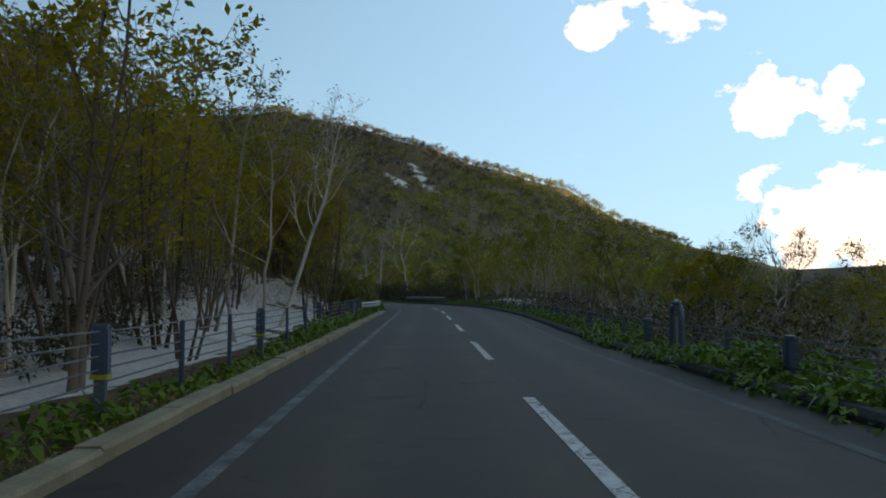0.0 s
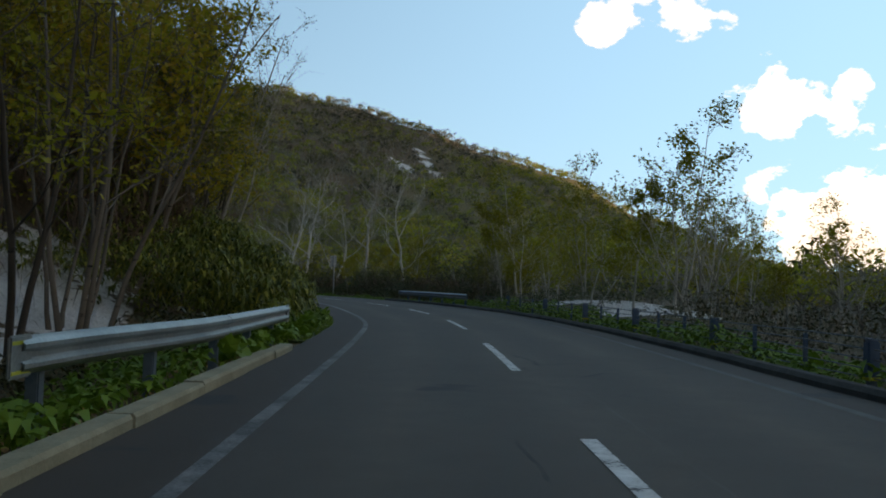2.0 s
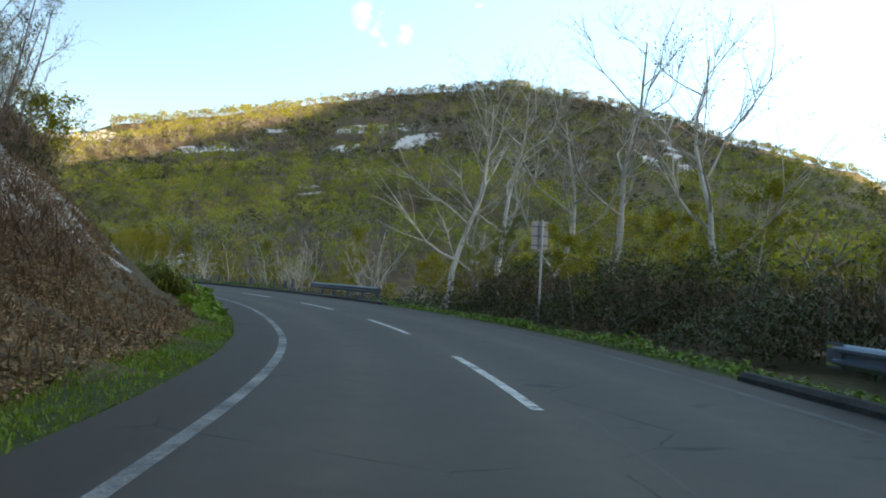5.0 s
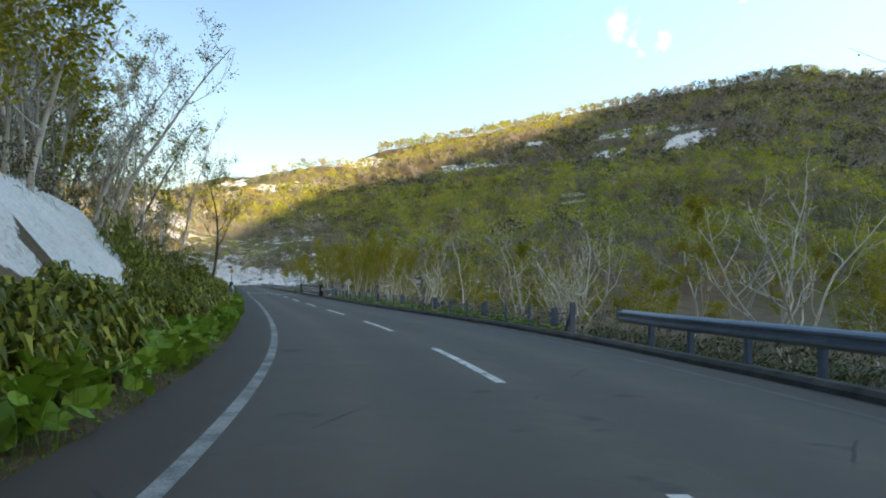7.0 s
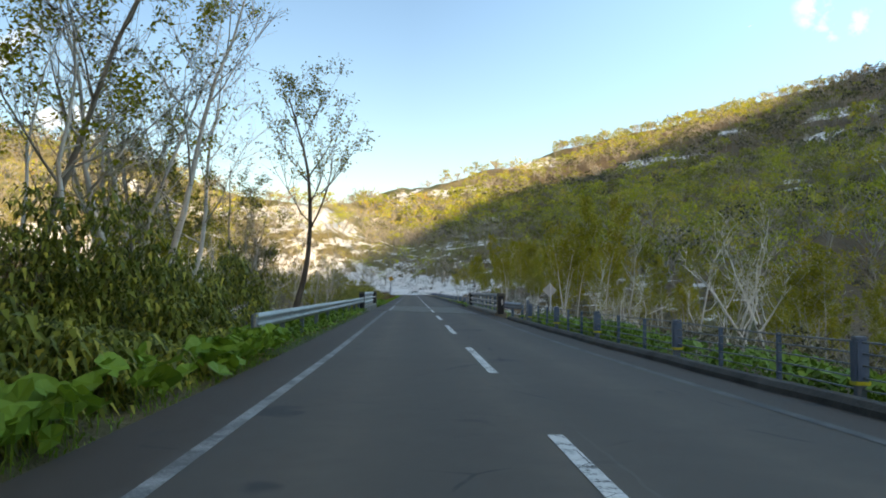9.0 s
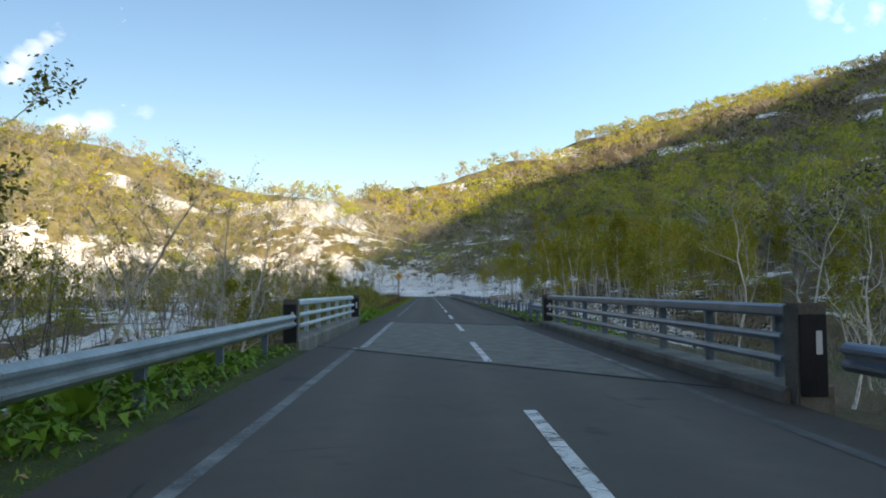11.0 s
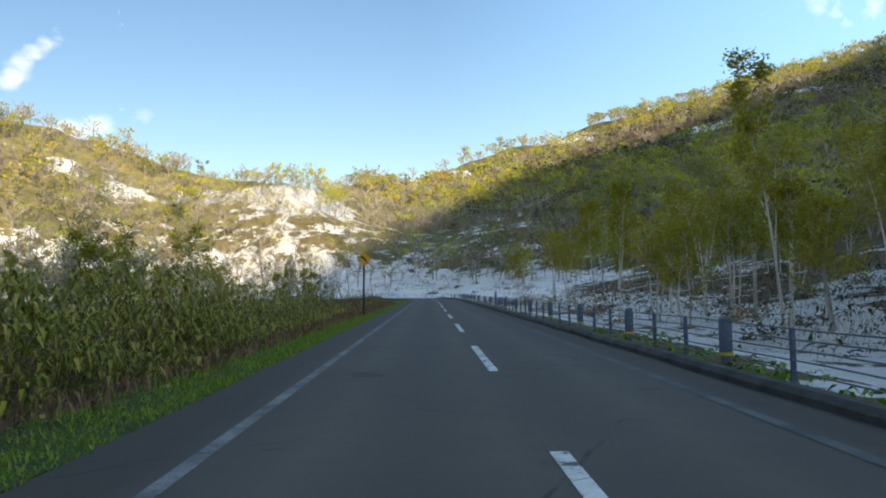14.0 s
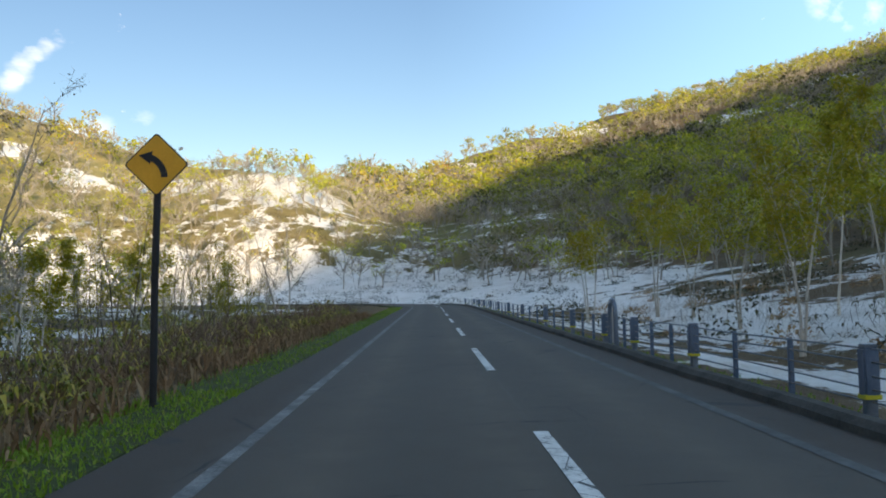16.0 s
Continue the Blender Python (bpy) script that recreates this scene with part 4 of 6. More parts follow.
# ---- far woods ----
def woods(name, label, where, count_seed, tint_of, leafs, leaf, high):
    """Many small trees in one mesh: pale stems, a few limbs, a loose crown of leaf clumps. where: rows of x, y, z, size."""
    rng = random.Random(count_seed)
    protos = []
    for k in range(12):
        leafless, slender = k >= 9, k in (2, 5, 8)
        wv, wf, lv, lf = [], [], [], []
        pts, rad = limb(rng, Vector((0, 0, -0.4)), Vector((rng.uniform(-0.25, 0.25), rng.uniform(-0.25, 0.25), 1)), high * (0.78 if slender else 0.66), 0.13, 0.05, 3, 0.16, 0)
        tube(wv, wf, pts, rad, 3)
        # limbs spread from the stem; each carries a rounded clump of leaves, together a domed crown
        wide = 0.6 if slender else 1.0
        clumps = [(pts[3] + Vector((0, 0, high * 0.06)), high * rng.uniform(0.16, 0.21))]
        for j in range(8):
            p = pts[1].lerp(pts[3], rng.uniform(0.0, 0.9))
            a = j * 2.4 + rng.uniform(-0.5, 0.5)
            lp, lr = limb(rng, p, Vector((math.cos(a) * wide, math.sin(a) * wide, rng.uniform(0.35, 1.1))), high * rng.uniform(0.24, 0.42), 0.065, 0.025, 1, 0.2, 0.1)
            tube(wv, wf, lp, lr, 3)
            clumps.append((lp[1], high * rng.uniform(0.10, 0.17)))
            for _ in range(9 if leafless else 2):
                q = lp[0].lerp(lp[1], rng.uniform(0.4, 1.0))
                tip = q + (Vector((math.cos(a) * 0.5, math.sin(a) * 0.5, 0.7)) + Vector((rng.gauss(0, 0.5), rng.gauss(0, 0.5), rng.gauss(0, 0.3)))) * high * rng.uniform(0.08, 0.17)
                o = (tip - q).orthogonal().normalized() * (0.045 + 0.03 * (leaf > 0.5))
                n0 = len(wv)
                wv += [tuple(q + o), tuple(q - o), tuple(tip - o * 0.4), tuple(tip + o * 0.4)]
                wf.append((n0, n0 + 1, n0 + 2, n0 + 3))
        weight = [r * r for _, r in clumps]
        for j in range(leafs // 8 if leafless else leafs):
            c, r = rng.choices(clumps, weight)[0]
            d = Vector((rng.gauss(0, 1), rng.gauss(0, 1), rng.gauss(0.55, 0.8))).normalized()
            face = (d + Vector((rng.gauss(0, 0.3), rng.gauss(0, 0.3), rng.gauss(0.2, 0.3)))).normalized()
            u = face.orthogonal().normalized()
            u = u * math.cos(q := rng.uniform(0, 6.28)) + face.cross(u) * math.sin(q)
            w = face.cross(u)
            size = leaf * rng.uniform(0.5, 1.25)
            p = c + Vector((d.x, d.y, d.z * 0.75)) * r * rng.uniform(0.65, 1.05)
            n0 = len(lv)
            lv += [tuple(p - u * size * 0.5), tuple(p + w * size * 0.36), tuple(p + u * size * 0.5), tuple(p - w * size * 0.36)]
            lf.append((n0, n0 + 1, n0 + 2, n0 + 3))
        protos.append((np.array(wv), np.array(wf), np.array(lv), np.array(lf)))
    V, F, I, Tn, n = [], [], [], [], 0
    for x, y, z, size in where:
        tint, bare = tint_of(x, y, rng)
        wv, wf, lv, lf = protos[rng.randrange(9, 12) if bare else rng.randrange(9)]
        a = rng.uniform(0, 6.28)
        rot = np.array([[math.cos(a), math.sin(a), 0], [-math.sin(a), math.cos(a), 0], [0, 0, 1]]) * size
        for vv, ff, idx in ((wv, wf, 0), (lv, lf, 1)):
            V.append(vv @ rot + (x, y, z))
            F.append(ff + n)
            I.append(np.full(len(ff), idx))
            Tn.append(np.full(len(vv), tint) + (np.repeat(np.array([rng.uniform(-0.12, 0.12) for _ in range(len(vv) // 4 + 1)]), 4)[: len(vv)] if idx else 0))
            n += len(vv)
    V, F, I, Tn = np.concatenate(V), np.concatenate(F), np.concatenate(I), np.concatenate(Tn)
    me = bpy.data.meshes.new(name)
    me.vertices.add(len(V))
    me.vertices.foreach_set("co", V.astype(np.float32).ravel())
    me.loops.add(F.size)
    me.loops.foreach_set("vertex_index", F.astype(np.int32).ravel())
    me.polygons.add(len(F))
    me.polygons.foreach_set("loop_start", np.arange(0, F.size, 4, dtype=np.int32))
    me.materials.append(M["farbark"])
    me.materials.append(M["farleaf"])
    me.polygons.foreach_set("material_index", I.astype(np.int32))
    me.update(calc_edges=True)
    me.validate()
    t = me.attributes.new("tint", "FLOAT", "POINT")
    t.data.foreach_set("value", Tn.astype(np.float32))
    return tagged(new(name, me), label, "woods", kind="stuff")


def far_leaf_mat():
    m, n, l, b = mat("far_leaves", 0.7)
    a = n.new("ShaderNodeAttribute")
    a.attribute_name = "tint"
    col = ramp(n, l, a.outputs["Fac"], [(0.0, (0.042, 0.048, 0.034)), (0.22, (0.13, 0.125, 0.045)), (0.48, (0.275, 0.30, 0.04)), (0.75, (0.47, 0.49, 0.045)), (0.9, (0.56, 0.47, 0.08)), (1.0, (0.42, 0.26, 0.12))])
    l.new(col, b.inputs["Base Color"])
    tr = n.new("ShaderNodeBsdfTranslucent")
    l.new(col, tr.inputs["Color"])
    mx = n.new("ShaderNodeMixShader")
    mx.inputs[0].default_value = 0.36
    l.new(b.outputs[0], mx.inputs[1])
    l.new(tr.outputs[0], mx.inputs[2])
    l.new(mx.outputs[0], n["Material Output"].inputs[0])
    return m


M["farleaf"] = far_leaf_mat()
M["farbark"] = two_scale("far_birch_bark", (0.15, 0.132, 0.11), (0.50, 0.455, 0.385), 0.85, big=0.4, small=5, bump_s=0)


def scatter(seed, count, x0, x1, y0, y1, keep, sizes):
    rng = np.random.default_rng(seed)
    x, y = rng.uniform(x0, x1, count), rng.uniform(y0, y1, count)
    ok = keep(x, y, rng)
    x, y = x[ok], y[ok]
    z = surface(x, y)
    return np.c_[x, y, z, rng.uniform(*sizes, len(x))]


def on_hill(x, y, rng):
    s, lat = to_road(x, y)
    dx, dy = x - HUB[0], y - HUB[1]
    r, az = np.hypot(dx, dy), np.degrees(np.arctan2(-dx, dy))
    top = np.interp(az, RIDGE[:, 0], RIDGE[:, 2], period=360)
    snowy = snow_amount(x, y)
    seen = (az > -42) & (az < 115)
    bald = (az > 30) & (az < 62) & (r > 300) & (rng.random(len(x)) < smooth(300, 360, r) * 0.1)
    bald |= (az > 8) & (az <= 62) & (r > top * 0.9) & (rng.random(len(x)) < 0.12)
    thin = (r < 240) & (az > 38) & (az < 110) & (rng.random(len(x)) < 0.30)
    return seen & ~bald & ~thin & (r < top * 1.02) & (np.abs(lat) > 26) & (rng.random(len(x)) > np.where(r > 290, np.clip(snowy * 2.2, 0, np.where(az > 62, 0.85, 0.95)), np.clip(snowy * 0.6, 0.0, 0.42))) & ((r > 110) | (lat > 26))


def hill_tint(x, y, rng):
    """Fresh green low in the valley and on the sunny hill, dark or hardly in leaf higher up; and whether the tree is leafless."""
    big = noise.noise((x / 60.0, y / 60.0, 2.0)) * 0.5 + noise.noise((x / 22.0, y / 22.0, 5.0)) * 0.4
    r = math.hypot(x - HUB[0], y - HUB[1])
    az = math.degrees(math.atan2(HUB[0] - x, y - HUB[1]))
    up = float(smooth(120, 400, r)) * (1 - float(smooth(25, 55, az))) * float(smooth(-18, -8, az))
    # sunlit rim put into the tint: yellower, fewer bare trees along this crest
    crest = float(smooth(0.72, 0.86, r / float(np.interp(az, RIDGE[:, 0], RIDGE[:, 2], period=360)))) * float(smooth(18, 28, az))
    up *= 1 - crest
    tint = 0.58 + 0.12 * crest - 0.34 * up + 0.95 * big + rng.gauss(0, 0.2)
    bare = rng.random() < 0.10 + 0.18 * up + 0.48 * float(smooth(45, 60, az)) + 1.3 * (1 - 0.7 * crest) * max(0.0, -big - 0.04)
    return min(max(tint, 0.02), 0.88 if rng.random() < 0.95 else 1.0), bare


def shoulder(x, y, rng):
    """The wooded shoulder at the valley's head."""
    dx, dy = x - HUB[0], y - HUB[1]
    r, az = np.hypot(dx, dy), np.degrees(np.arctan2(-dx, dy))
    return (az > 28) & (az < 59) & (r > 225) & (r < 345) & (rng.random(len(x)) > np.clip(snow_amount(x, y) - 0.2, 0, 0.7))


far_rows = np.concatenate([scatter(1, 11500, -470, 230, 150, 850, on_hill, (1.0, 1.75)), scatter(8, 4200, -460, -190, 120, 420, on_hill, (0.5, 0.95)),
                           scatter(10, 1400, -240, 60, 250, 430, on_hill, (0.8, 1.3)), scatter(9, 1900, -420, -190, 290, 500, shoulder, (1.0, 1.6))])
_px, _py = road_xy(np.arange(40, 300, 8.0), 0 * np.arange(40, 300, 8.0))
away = np.min(np.hypot(far_rows[:, :1] - _px, far_rows[:, 1:2] - _py), 1)
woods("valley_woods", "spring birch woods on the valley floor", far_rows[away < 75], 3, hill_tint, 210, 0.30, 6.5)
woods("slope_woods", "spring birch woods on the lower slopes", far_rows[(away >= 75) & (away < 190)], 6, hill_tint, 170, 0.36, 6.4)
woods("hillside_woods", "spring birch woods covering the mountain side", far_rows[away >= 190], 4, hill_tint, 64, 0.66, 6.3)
south = scatter(2, 2200, -140, 60, -30, 150, lambda x, y, rng: (lambda s, lat: (((lat < -17) & (s < 112)) | ((lat > 24) & (s > 78))) & (np.abs(lat) < 60) & (s > 0) & (s < 175))(*to_road(x, y)), (0.8, 1.35))
woods("bank_woods", "mixed spring woods on the banks beside the road", south, 5, hill_tint, 170, 0.34, 6.5)
east = scatter(14, 2600, 25, 330, 20, 340, lambda x, y, rng: (lambda s, lat, az: (lat > 28) & ((az < -42) | (az > 90)))(*to_road(x, y), np.degrees(np.arctan2(HUB[0] - x, y - HUB[1]))), (0.45, 0.8))
woods("east_woods", "spring woods on the slope across the valley", east, 7, hill_tint, 60, 0.6, 6.0)

# ---- roadside furniture ----
def frame_at(s, lat, z=0.0, turn=0.0):
    """The pose of a thing beside the road: x across to the right, y along the road."""
    x, y = (float(v) for v in road_xy(s, lat))
    return Matrix.Translation((x, y, z)) @ Matrix.Rotation(road_heading(s) + radians(turn), 4, "Z")


def part(name, bm, material, parent, label=""):
    me = bpy.data.meshes.new(name)
    bm.to_mesh(me)
    bm.free()
    me.materials.append(material)
    ob = new(name, me)
    ob.parent = parent
    if label:
        ob["label"] = label
    return ob


def box(sx, sy, sz, x=0, y=0, z=0, bevel=0.0, taper=1.0):
    """A box standing on z, bevelled; taper narrows its top."""
    bm = bmesh.new()
    bmesh.ops.create_cube(bm, size=1.0, matrix=Matrix.Translation((x, y, z + sz / 2)) @ Matrix.Diagonal((sx, sy, sz, 1)))
    for v in bm.verts:
        if v.co.z > z + sz / 2:
            v.co.x, v.co.y = x + (v.co.x - x) * taper, y + (v.co.y - y) * taper
    if bevel:
        bmesh.ops.bevel(bm, geom=list(bm.edges), offset=bevel, segments=2, affect="EDGES")
    return bm


def pipe(points, r, k=10):
    """A round bar through the points, closed at both ends."""
    bm, vs, fs = bmesh.new(), [], []
    pts = [Vector(p) for p in points]
    tube(vs, fs, pts, [r] * len(pts), k)
    bv = [bm.verts.new(v) for v in vs]
    for f in fs:
        bm.faces.new([bv[i] for i in f])
    bm.faces.new(bv[:k][::-1])
    bm.faces.new(bv[-k:])
    bmesh.ops.recalc_face_normals(bm, faces=bm.faces)
    return bm


def sweep(profile, s0, s1, lat, z=0.0, step=0.8, ends=True):
    """A closed outline (offset to the right, height) drawn along the road from s0 to s1 at lat, a number or a function of s."""
    n = max(2, int(abs(s1 - s0) / step) + 1)
    bm, k = bmesh.new(), len(profile)
    rows = []
    for s in np.linspace(s0, s1, n):
        l0 = float(lat(s)) if callable(lat) else lat
        row = []
        for off, h in profile:
            x, y = road_xy(s, l0 + off)
            row.append(bm.verts.new((float(x), float(y), z + h)))
        rows.append(row)
    for a, b in zip(rows, rows[1:]):
        for i in range(k):
            bm.faces.new((a[i], a[(i + 1) % k], b[(i + 1) % k], b[i]))
    if ends:
        bm.faces.new(rows[0])
        bm.faces.new(rows[-1][::-1])
    bmesh.ops.recalc_face_normals(bm, faces=bm.faces)
    return bm


def w_beam(side):
    """The folded outline of a guard rail's beam; side: +1 where its front faces right."""
    front = [(0.0, 0.0), (0.035, 0.02), (0.075, 0.06), (0.075, 0.095), (0.02, 0.135), (0.02, 0.175), (0.075, 0.215), (0.075, 0.25), (0.035, 0.29), (0.0, 0.31)]
    back = [(x - 0.012, z) for x, z in reversed(front)]
    return [(side * x, z) for x, z in front + back]


def guard_rail(label, s0, s1, lat, side, material, post_material, gap=2.0, top=0.72, caps=(True, True), flare=None):
    root = new("guard_rail")
    off = (lambda s: (lat(s) if callable(lat) else lat) + (flare(s) if flare else 0.0))
    zb = top - 0.31
    piece = 4.0
    count = max(1, round((s1 - s0) / piece))
    for i in range(count):
        a, b = s0 + (s1 - s0) * i / count, s0 + (s1 - s0) * (i + 1) / count
        part("beam", sweep(w_beam(side), a - (0.06 if i else 0), b, lambda s: off(s) + 0.004 * (i % 2) * side, zb), material, root)
    for s in np.arange(s0 + 0.5, s1 - 0.2, gap):
        m = frame_at(s, off(s) - side * 0.10, float(surface(*road_xy(s, off(s)))[0]) - 0.05)
        h = top - 0.04 - m.translation.z
        post = part("post", box(0.115, 0.115, h, bevel=0.012), post_material, root)
        post.matrix_basis = m
        blk = part("bracket", box(0.10, 0.08, 0.12, side * 0.05, 0, h - 0.22, bevel=0.008), post_material, post)
    for flag, s in zip(caps, (s0, s1)):
        if flag:
            cap = part("end_plate", box(0.035, 0.34, 0.34, side * 0.03, 0, 0, bevel=0.015), material, root)
            cap.matrix_basis = frame_at(s, off(s), zb - 0.015)
            for h in (0.035, 0.265):
                part("reflective_band", box(0.044, 0.30, 0.03, side * 0.03, 0, h, bevel=0.004), M["tapeyellow"], cap, "yellow reflective band")
    return tagged(root, label, "guard rail")


guard_rail("galvanised guard rail beside the concrete kerb", 41.8, 51.4, -4.05, 1, M["steel"], M["bluesteel"], 2.0, 0.72, (True, True), lambda s: -0.45 * (1 - smooth(41.8, 46, s)))
guard_rail("blue-grey guard rail where the cable fence ends", 78.6, 90.4, lambda s: edge_right(s) + 0.45, -1, M["bluesteel"], M["bluepaint"], 2.0, 0.72, (True, True))
guard_rail("long galvanised guard rail leading to the bridge", 155.8, 189.6, -4.2, 1, M["steel"], M["bluesteel"], 3.4, 0.78, (True, False))
guard_rail("blue-grey guard rail outside the curve", 119.3, 129.6, 5.1, -1, M["bluesteel"], M["bluepaint"], 2.0, 0.72, (True, True), lambda s: 0.35 * smooth(126, 130, s))
guard_rail("short blue-grey guard rail before the bridge", 175.6, 179.4, 3.3, -1, M["bluesteel"], M["bluepaint"], 1.7, 0.72, (True, False), lambda s: 0.35 * (1 - smooth(175, 179, s)))
guard_rail("short blue-grey guard rail behind the bridge", 200.1, 204.6, 3.35, -1, M["bluesteel"], M["bluepaint"], 1.9, 0.72, (False, True))


def fence_post(root, s, lat, z, face):
    """A stout sheet-steel end post of the cable fence, with a yellow reflective band round its foot."""
    p = part("post", box(0.11, 0.10, 0.72, 0, 0, -0.3, bevel=0.01), M["bluesteel"], root)
    p.matrix_basis = frame_at(s, lat, z)
    part("casing", box(0.165, 0.14, 0.52, 0, 0, 0.36, bevel=0.02), M["bluepaint"], p)
    part("cap", box(0.15, 0.125, 0.03, 0, 0, 0.881, bevel=0.01), M["bluesteel"], p)
    part("reflective_band", box(0.176, 0.152, 0.05, 0, 0, 0.36, bevel=0.006), M["tapeyellow"], p, "yellow reflective band")
    return p


def cable_fence(label, s0, s1, lat, posts, ropes=5, sunk=0.0):
    root = new("cable_fence")
    for s in posts:
        x, y = road_xy(s, lat(s))
        fence_post(root, s, float(lat(s)), float(surface(x, y)[0]) - 0.03 - sunk, 1)
    for a, b in zip(posts, posts[1:]):
        for k in (1, 2):
            s = a + (b - a) * k / 3
            x, y = road_xy(s, lat(s))
            z = float(surface(x, y)[0])
            t = part("thin_post", box(0.065, 0.055, 1.16, 0, 0, -0.3, bevel=0.012), M["bluepaint"], root)
            t.matrix_basis = frame_at(s, float(lat(s)) + 0.02, z - 0.03 - sunk)
    side = 1 if lat(s0) < 0 else -1
    for k in range(ropes):
        pts = []
        for i, s in enumerate(np.linspace(s0, s1, int((s1 - s0) / 2.1) + 2)):
            x, y = road_xy(s, lat(s) + side * 0.0)
            sag = 0.012 * math.sin(i * 1.9 + k)
            pts.append((float(x), float(y), 0.22 + 0.13 * k + sag - sunk))
        part("wire_rope", pipe(pts, 0.011, 5), M["cable"], root)
    return tagged(root, label, "fence")


cable_fence("cable fence with blue posts along the snow slope", -12.0, 41.5, lambda s: -4.5 + 0 * s, [-8.0, 0.2, 8.1, 16.0, 24.9, 33.9, 41.0], sunk=-0.14)
cable_fence("cable fence with blue posts above the valley", -12.0, 77.6, lambda s: edge_right(s) + 0.62, [-10.5, -3.5, 3.5, 10.5, 17.3, 24.4, 32.6, 39.6, 46.0, 51.6, 57.0, 62.1, 67.2, 72.6], sunk=0.08)
cable_fence("cable fence with blue posts beside the birches", 130.8, 172.6, lambda s: edge_right(s) + 0.5, [131.5, 137.6, 143.8, 149.5, 155.2, 161.0, 166.6, 172.4], sunk=0.06)
cable_fence("cable fence with blue posts along the snow field", 206.0, 336.0, lambda s: edge_right(s) + 0.62, [206.6, 211.0, 217.2, 223.6, 230.0, 235.7, 241.4, 247.1, 252.9, 258.6, 264.0, 267.9, 270.8, 275.4, 281.2, 288.9, 295.6, 302.3, 309.0, 315.7, 322.4, 329.1, 335.8], sunk=0.08)


def arch(s, lat):
    """A bent-pipe frame that holds the cables' ends, with a flat plate in it."""
    root = new("anchor_frame")
    root.matrix_basis = frame_at(s, lat, -0.05)
    bend = [(0, 0.28 * math.cos(a), 0.85 + 0.28 * math.sin(a)) for a in np.linspace(0, math.pi, 9)]
    part("bent_pipe", pipe([(0, 0.34, 0), *bend, (0, -0.34, 0)], 0.055, 10), M["bluesteel"], root)
    part("plate", box(0.02, 0.09, 0.75, 0, 0.0, 0.1, bevel=0.005), M["signback"], root)
    return tagged(root, "bent blue-grey pipe frame anchoring the fence cables", "cable anchor", "cable anchors")


arch(14.9, float(edge_right(14.9)) + 0.5)
arch(269.4, float(edge_right(269.4)) + 0.5)


def brace(s, lat, way):
    root = new("fence_anchor")
    root.matrix_basis = frame_at(s, lat, -0.08)
    part("upright", box(0.12, 0.10, 0.95, bevel=0.01), M["bluesteel"], root)
    part("strut", pipe([(0, 0.05 * way, 0.75), (0, 0.62 * way, 0.0)], 0.045, 8), M["bluesteel"], root)
    return tagged(root, "blue-grey cable anchor post with a slanting strut", "cable anchor", "cable anchors")


for s, way in ((130.4, 1), (173.4, -1), (205.6, 1)):
    brace(s, float(edge_right(s)) + 0.55, way)
brace(40.9, -4.75, -1)

# ---- kerbs ----
kerb = new("kerb")
tagged(kerb, "pale concrete kerb stones along the road", "kerb", kind="structure")
KERB = [(-0.11, -0.15), (0.11, -0.15), (0.11, 0.09), (0.085, 0.125), (-0.11, 0.125)]
for i, s in enumerate(np.arange(-24.0, 49.0, 2.0)):
    jog = 0.012 * math.sin(i * 2.3)
    part("kerb_stone", sweep(KERB, s, min(s + 1.985, 49.6), lambda q: -3.74 + jog, 0.012 * math.sin(i * 1.7), 1.0), M["kerb"], kerb)
BERM = [(-0.16, -0.1), (-0.13, 0.07), (-0.06, 0.13), (0.05, 0.14), (0.14, 0.09), (0.2, -0.1)]
for i, (a, b) in enumerate(((-30, 92), (116, 176), (205.5, 345))):
    k = part("kerb", sweep(BERM, a, b, lambda s: edge_right(s) + 0.1 + 0.02 * math.sin(s * 0.9) + 0.01 * math.sin(s * 2.7), 0, 0.7), M["dark_kerb"], None)
    tagged(k, "low dark asphalt kerb grown with moss", "kerb", kind="structure")

# ---- the bridge: a skewed deck with railings on concrete kerbs ----
def skew_start(lat):
    return 185.2 - 1.35 * lat


def skew_end(lat):
    return 202.2 - 0.92 * lat


deck = new("bridge_deck")
tagged(deck, "worn pale concrete bridge deck between dark asphalt", "bridge", kind="structure")
bm = bmesh.new()
n_lat, n_s = 8, 10
grid = [[bm.verts.new((*(float(v) for v in road_xy(skew_start(l) + (skew_end(l) - skew_start(l)) * j / n_s, l)), 0.004)) for j in range(n_s + 1)] for l in np.linspace(-2.66, 2.12, n_lat)]
for a, b in zip(grid, grid[1:]):
    for j in range(n_s):
        bm.faces.new((a[j], b[j], b[j + 1], a[j + 1]))
part("deck_surface", bm, M["deck"], deck)
for name, fn in (("expansion_joint", skew_start), ("expansion_joint", skew_end)):
    bm = bmesh.new()
    rows = []
    for l in np.linspace(-3.72, 2.78, 9):
        s = fn(l)
        rows.append([bm.verts.new((*(float(v) for v in road_xy(s + d, l)), z)) for d, z in ((-0.10, 0.006), (-0.09, 0.014), (0.09, 0.014), (0.10, 0.006))])
    for a, b in zip(rows, rows[1:]):
        for i in range(3):
            bm.faces.new((a[i], b[i], b[i + 1], a[i + 1]))
    part(name, bm, M["dark_kerb"], deck)
strip("centre_dash", 185.6, 191.0, -0.07, 0.07, 0.009, M["paint"], 0.9, parent=deck)
strip("centre_dash", 196.6, 202.1, -0.07, 0.07, 0.009, M["paint"], 0.9, parent=deck)
strip("edge_line", 189.5, 204.5, -2.66, -2.5, 0.009, M["deckline"], parent=deck)
strip("edge_line", 182.5, 200.2, lambda s: line_right(s) - 0.07, lambda s: line_right(s) + 0.07, 0.009, M["faded"], parent=deck)
